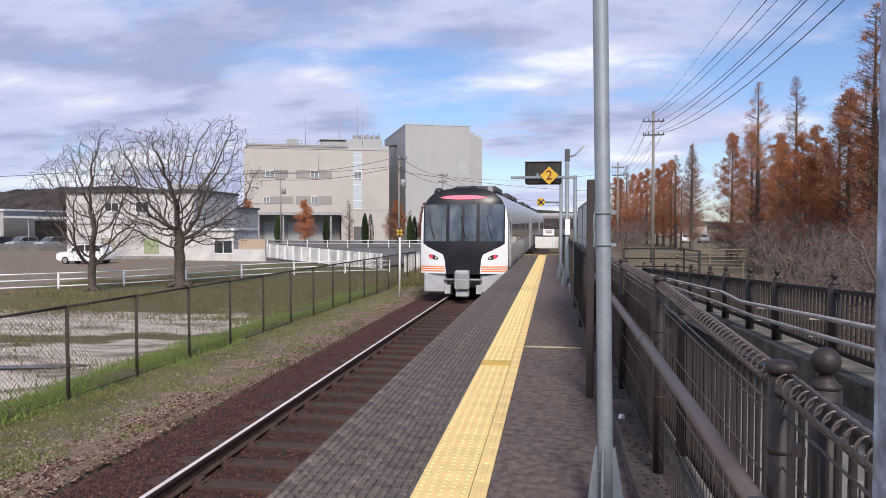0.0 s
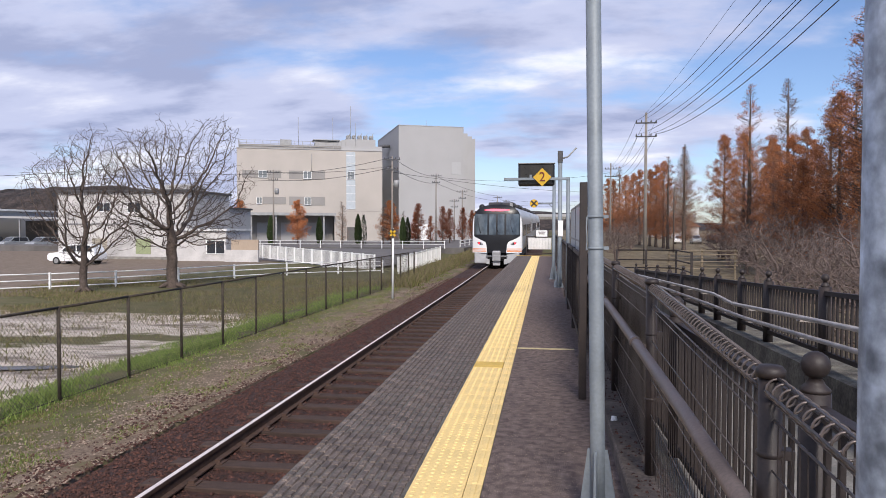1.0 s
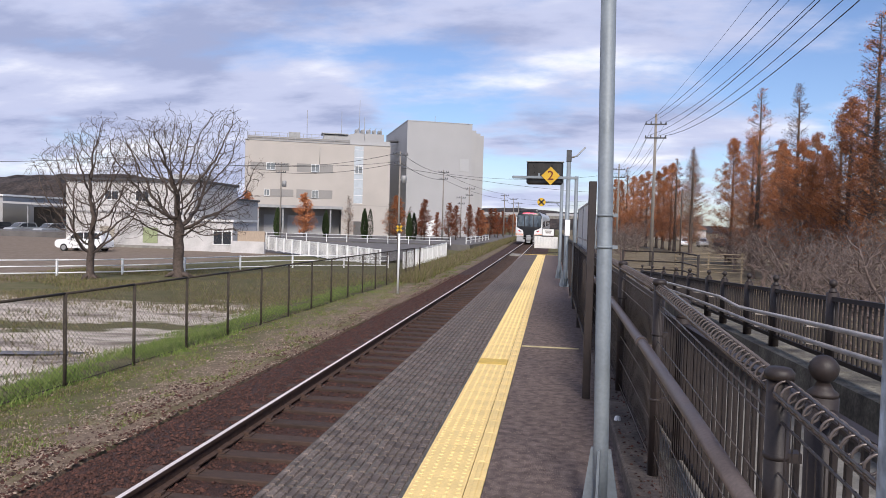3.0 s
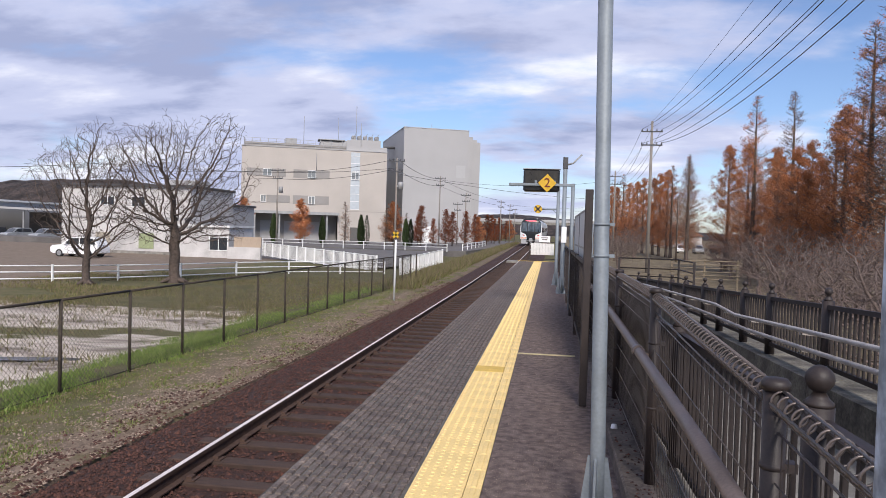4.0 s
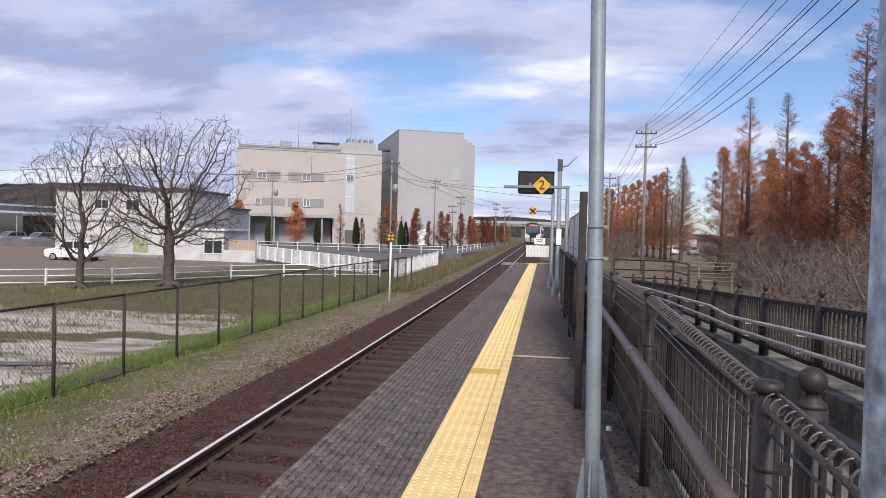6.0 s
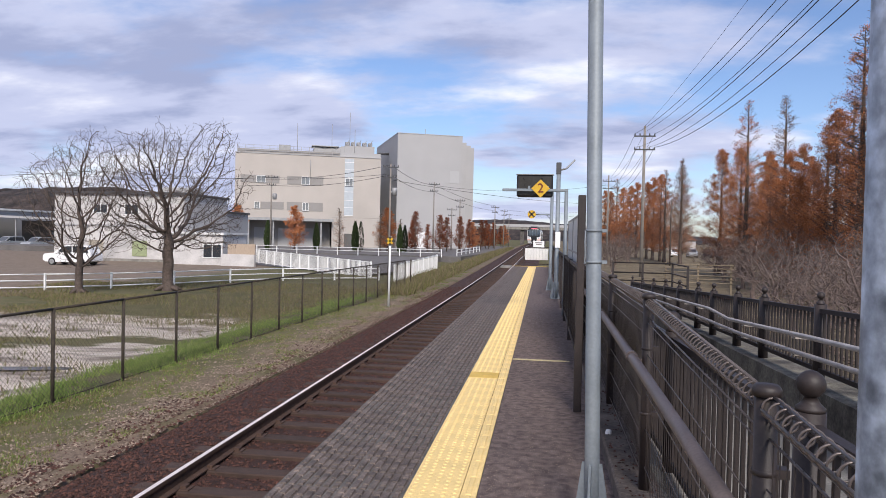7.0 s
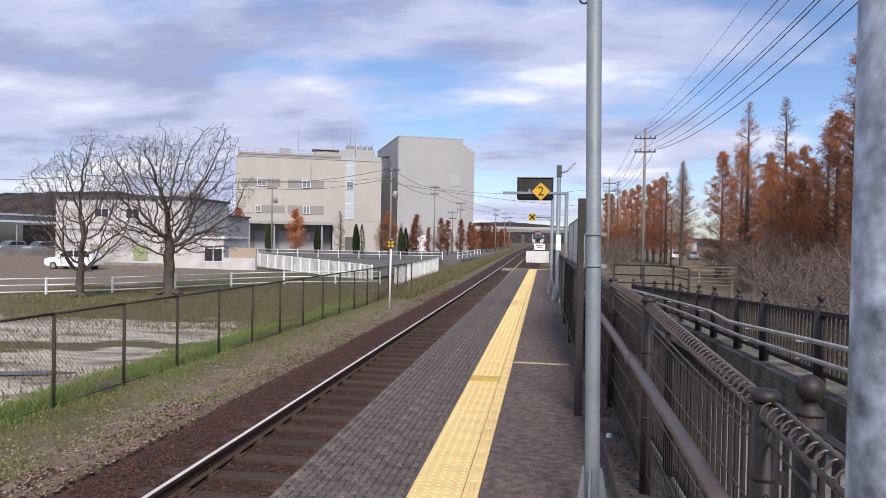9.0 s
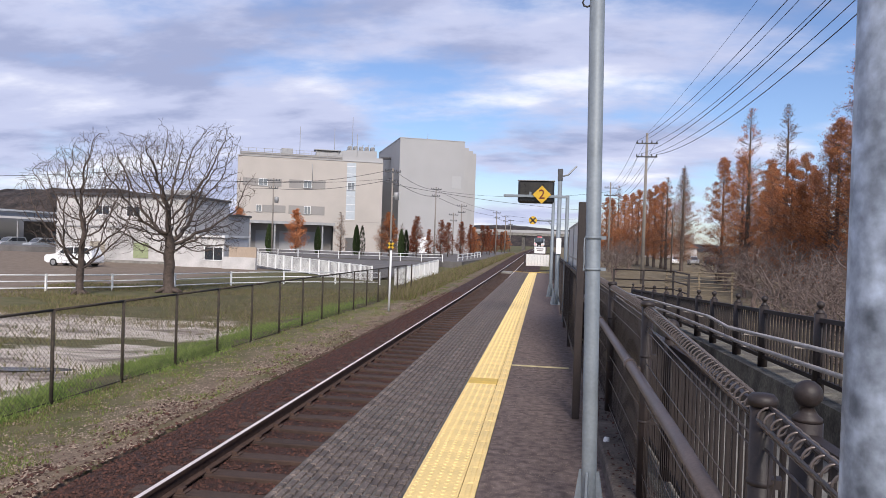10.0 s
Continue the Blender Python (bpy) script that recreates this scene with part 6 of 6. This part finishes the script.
# ---- poles and cables ----
def utility_pole(x, y, z, h, label, arms=((0.55, 0.9), (1.35, 0.9)), r=0.16, turn=0, kit=False):
    t = thing("utility_pole", pose(x, y, z, 0, 0, turn), label, "utility pole", "utility poles")
    part("shaft", Mesh().tube([(0, 0, -0.2), (0, 0, h)], [r, r * 0.62], 10), M["pole"], t)
    for d, w in arms:
        a = part("crossarm", Mesh().box(-w, w, -0.14, -0.05, h - d - 0.05, h - d + 0.05), M["roof_dark"], t)
        for e in (-0.92, -0.45, 0.45, 0.92):
            part("insulator", Mesh().lathe((e * w, -0.09, h - d + 0.05), [(0.05, 0), (0.06, 0.08), (0.03, 0.12), (0.05, 0.17), (0.0, 0.2)], 8), M["roof_dark"], a)
    if kit:
        part("transformer", Mesh().lathe((0.42, 0, h - 3.2), [(0.0, 0), (0.26, 0.02), (0.28, 0.7), (0.2, 0.8), (0, 0.82)], 12), M["metal_grey"], t)
        part("bracket", Mesh().box(0, 0.4, -0.06, 0.06, h - 2.9, h - 2.75), M["metal_grey"], t)
    return t


utility_pole(8.0, 60, -1.55, 12.4, "tall concrete utility pole with two crossarms in the orchard", ((0.85, 0.85), (1.95, 0.85)))
utility_pole(9.2, 106, -1.55, 12.4, "distant concrete utility pole", ((0.85, 0.85), (1.95, 0.85)))
for x, y, h, k in ((-35.1, 88, 9.8, True), (-15.4, 70.0, 10.2, True), (-16.4, 105, 10.4, False), (-13.4, 113, 8.4, False), (-15.6, 120, 7.2, False), (-9.6, 140, 8.6, False), (-9.2, 165, 8.8, False), (-9.0, 185, 8.6, False)):
    utility_pole(x, y, TERRACE_Z if y > 82 else -1.6, h, "concrete utility pole along the road", ((0.35, 0.8), (1.35, 0.6)), 0.125, 15, k)


def cable(pts, sag, r=0.011, name="cable"):
    """One continuous run that sags between its supports."""
    run = []
    for p, q in zip(pts, pts[1:]):
        p, q = Vector(p), Vector(q)
        run += [p.lerp(q, k / 14) - Vector((0, 0, sag * 4 * (k / 14) * (1 - k / 14))) for k in range(0 if not run else 1, 15)]
    return single(name, Mesh().tube(run, r, 5, caps=False), M["cable"], "thin black overhead cable", "cable", group="overhead cables")


for dx, h, s, r in ((-0.78, 10.2, 1.1, 0.014), (0.0, 10.35, 1.0, 0.012), (0.78, 10.2, 1.15, 0.014), (-0.6, 9.1, 1.3, 0.016), (0.3, 9.1, 1.3, 0.014), (0.78, 9.1, 1.45, 0.018)):
    cable([(8.0 + dx * 0.6, 8.0, h + 0.4), (8.0 + dx, 60, h), (9.2 + dx, 106, h)], s, r)
cable([(7.6, 8.0, 12.2), (8.0, 60, 10.85)], 0.6, 0.008)
for dz in (8.9, 7.9):
    cable([(-75, 92, dz + 0.4), (-35.1, 88, dz - 0.35), (-15.4, 70, dz - 0.4), (-16.4, 105, dz + 0.2), (-9.6, 140, dz - 1.2), (-9.2, 165, dz - 1.0), (9.2, 200, dz)], 0.5, 0.022)
cable([(-16.4, 105, 9.0), (9.2, 106, 9.5)], 0.9, 0.02)
cable([(-15.4, 70, 7.0), (9.2, 106, 6.6)], 0.5, 0.02)
cable([(-60, 52, 6.2), (-24.5, 36, 4.6), (-15.4, 70, 7.6)], 0.5, 0.016)

LAMP = thing("street_lamp", pose(21.0, 55, -1.55), "slim white street lamp among the trees", "street lamp")
part("shaft", Mesh().tube([(0, 0, 0), (0, 0, 7.6)], [0.1, 0.07], 8), M["white"], LAMP)
part("head", Mesh().box(-0.9, 0.1, -0.1, 0.1, 7.55, 7.7, 0.03), M["white"], LAMP)
single("thin_pole", Mesh().tube([(15.4, 90, -1.6), (15.4, 90, 6.5)], [0.1, 0.07], 8), M["bark"], "thin brown timber pole beyond the orchard", "pole")

# railings where the ramp ends
LR = thing("landing_railing", pose(0, 0, 0), "brown pipe railing round the ramp landing", "railing")
for x, y in ((2.3, 24), (3.25, 24), (4.2, 24), (4.2, 21.5)):
    part("post", Mesh().box(x - 0.03, x + 0.03, y - 0.03, y + 0.03, -1.6, 0.72), M["brown"], LR)
for z in (0.70, 0.38, 0.12):
    part("rail", Mesh().tube([(2.3, 24, z), (4.2, 24, z), (4.2, 21.5, z)], 0.022, 6), M["brown"], LR)
TIMBER = mat("pale_timber", (0.22, 0.175, 0.12), 0.85, var=0.2, scale=5, fine=40, bump=0.2)
BF = thing("timber_rail_fence", pose(0.9, 5.0, -0.12), "pale horizontal timber rail fence in the orchard", "fence")
for x in (4.9, 6.4, 7.9):
    part("post", Mesh().box(x - 0.04, x + 0.04, 29.96, 30.04, -1.6, 0.55), TIMBER, BF)
for k in range(6):
    part("rail", Mesh().tube([(4.8, 29.93, -0.38 + 0.17 * k), (8.0, 29.93, -0.38 + 0.17 * k)], 0.022, 6), TIMBER, BF)
BN = thing("bench", pose(5.6, 25.5, -1.55), "low red-brown slatted bench", "bench")
for k in range(3):
    part("slat", Mesh().box(-0.9, 0.9, -0.22 + 0.15 * k, -0.1 + 0.15 * k, 1.05, 1.09), mat("bench_red", (0.16, 0.07, 0.055), 0.8), BN)
for x in (-0.7, 0.7):
    part("leg", Mesh().box(x - 0.04, x + 0.04, -0.2, 0.2, 0, 1.05), M["brown"], BN)

for k, (x, y) in enumerate(((25, 140), (28.2, 141), (31.5, 140), (34.7, 141), (38, 140), (41.3, 141), (29, 96), (32.6, 97), (36.0, 96))):
    car(pose(x, y, -1.55, 0, 0, 75 + 12 * (k % 3)), "parked car beyond the orchard trees", (M["train_white"], SILVER, DARKC)[k % 3])
HS = thing("low_house", pose(32, 235, -1.55), "low house with a brown roof beyond the car park", "house")
part("wall", Mesh().box(0, 16, 0, 8, 0, 3.4), M["white_wall"], HS)
part("roof", Mesh().prism([(-0.6, 3.4), (16.6, 3.4), (12.5, 5.8), (3.5, 5.8)], -0.6, 8.6), mat("roof_brown", (0.20, 0.10, 0.07), 0.85), HS)

# ---- road bridge and hills ----
BR = thing("road_bridge", pose(0, 300, 0), "grey concrete road bridge crossing the railway far off", "bridge")
part("deck", Mesh().box(-60, 60, 0, 9, 5.0, 6.3), M["concrete"], BR)
part("parapet", Mesh().box(-60, 60, -0.2, 0, 6.1, 7.2), M["grey_wall"], BR)
for x in (-48, -27, -9, 9, 30, 48):
    part("pier", Mesh().box(x - 0.7, x + 0.7, 1, 8, -1.7, 5.0), M["dark_concrete"], BR)


def hill(name, x0, x1, y, prof, depth, label):
    xs = [x0 + (x1 - x0) * i / 90 for i in range(91)]
    m = Mesh()
    v = []
    for j in range(8):
        f = j / 7
        for x in xs:
            u = (x - x0) / (x1 - x0)
            h = float(np.interp(u, [p[0] for p in prof], [p[1] for p in prof]))
            z = -3 + (h + 3) * math.sin(f * math.pi / 2) + (noise.noise((x * 0.08, f * 6, y * 0.1)) + noise.noise((x * 0.3, f * 15, 2))) * 1.6 * f
            v.append((x, y + depth * f, z))
    n = len(xs)
    m.add(v, [(j * n + i, j * n + i + 1, (j + 1) * n + i + 1, (j + 1) * n + i) for j in range(7) for i in range(n - 1)])
    single(name, m, M["hill"], label, "hill", kind="structure")


hill("backdrop_hill", -520, -150, 390, [(0, 24), (0.35, 26), (0.5, 29), (0.62, 30), (0.72, 25), (0.85, 12), (1, 0)], 60, "dark wooded hill beyond the yard")
hill("backdrop_ridge", -420, 320, 900, [(0, 8), (0.3, 22), (0.5, 27), (0.6, 22), (0.75, 12), (1, 3)], 90, "low wooded ridge on the horizon")


# ---- tiles of the platform ----
def edge_tile():
    m = Mesh().box(-0.180, 0.180, -0.1455, 0.1455, -0.02, -0.008)
    for k in range(7):
        x = -0.154 + 0.0513 * k
        for a, b in ((-0.14, -0.004), (0.004, 0.14)) if k % 2 else ((-0.14, -0.075), (-0.067, 0.067), (0.075, 0.14)):
            p = [(x - 0.019, a), (x + 0.019, a), (x + 0.019, b), (x - 0.019, b)]
            q = [(x - 0.014, a + 0.006), (x + 0.014, a + 0.006), (x + 0.014, b - 0.006), (x - 0.014, b - 0.006)]
            m.add([(*c, -0.008) for c in p] + [(*c, 0.002) for c in q], [(4, 5, 6, 7), (0, 1, 5, 4), (1, 2, 6, 5), (2, 3, 7, 6), (3, 0, 4, 7)])
    return m.data("edge_tile", M["edge_mat"])


def dot_tile():
    m = Mesh().box(-0.149, 0.149, -0.149, 0.149, -0.012, 0.004)
    for i in range(5):
        for j in range(5):
            x, y = -0.12 + 0.06 * i, -0.12 + 0.06 * j
            m.add([(x + r * math.cos(k * math.pi / 3), y + r * math.sin(k * math.pi / 3), z) for r, z in ((0.016, 0.004), (0.010, 0.009)) for k in range(6)],
                  [(k, (k + 1) % 6, 6 + (k + 1) % 6, 6 + k) for k in range(6)] + [(6, 7, 8, 9, 10, 11)])
    return m.data("dot_tile", M["yellow"])


def line_tile():
    m = Mesh().box(-0.044, 0.044, -0.149, 0.149, -0.012, 0.004)
    m.add([(-0.018, -0.14, 0.004), (0.018, -0.14, 0.004), (0.018, 0.14, 0.004), (-0.018, 0.14, 0.004),
           (-0.011, -0.134, 0.009), (0.011, -0.134, 0.009), (0.011, 0.134, 0.009), (-0.011, 0.134, 0.009)],
          [(4, 5, 6, 7), (0, 1, 5, 4), (1, 2, 6, 5), (2, 3, 7, 6), (3, 0, 4, 7)])
    return m.data("line_tile", M["yellow"])


def lay_tiles():
    edge, dot, line = edge_tile(), dot_tile(), line_tile()
    rows = thing("edge_paving", pose(0, 0, 0), "dark ribbed rubber edge tiles, worn and dusty", "paving", kind="structure")
    strip = thing("tactile_paving", pose(0, 0, 0), "yellow tactile paving strip with raised dots", "paving", kind="structure")
    y = -3.785
    while y < PLAT_END - 0.4:
        for c in (0, 1):
            part("edge_tile", edge, None, rows, m=pose(-1.298 + 0.366 * c, y, random.uniform(-0.001, 0.001), random.uniform(-0.25, 0.25), random.uniform(-0.25, 0.25), random.uniform(-0.15, 0.15)))
        y += 0.299
    y = -3.8
    while y < PLAT_END - 0.4:
        if not 7.27 < y < 7.56:
            part("dot_tile", dot, None, strip, m=pose(-0.582, y, random.uniform(-0.0008, 0.0008)))
        else:
            part("plain_tile", Mesh().box(-0.149, 0.149, -0.149, 0.149, -0.012, 0.006, 0.003), M["tan"], strip, "darker tan plain tile", m=pose(-0.582, y, 0))
        part("line_tile", line, None, strip, m=pose(-0.384, y, random.uniform(-0.0008, 0.0008)))
        y += 0.30


lay_tiles()


def motions():
    """The train draws away along the track."""
    rows = []
    for k in range(21):
        t = 0.5 * k
        y = TRAIN_Y0 + TRAIN_V * t
        slope = math.degrees(math.atan2(track_z(y + 40) - track_z(y), 40))
        turn = math.degrees(math.atan2(-(track_x(y + 40) - track_x(y)), 40))
        rows.append((t, pose(track_x(y), y, track_z(y) - 0.9185, slope, 0, turn)))
    walk(TRAIN, rows)


TRAIN_Y0, TRAIN_V = 23.0, 18.5
motions()
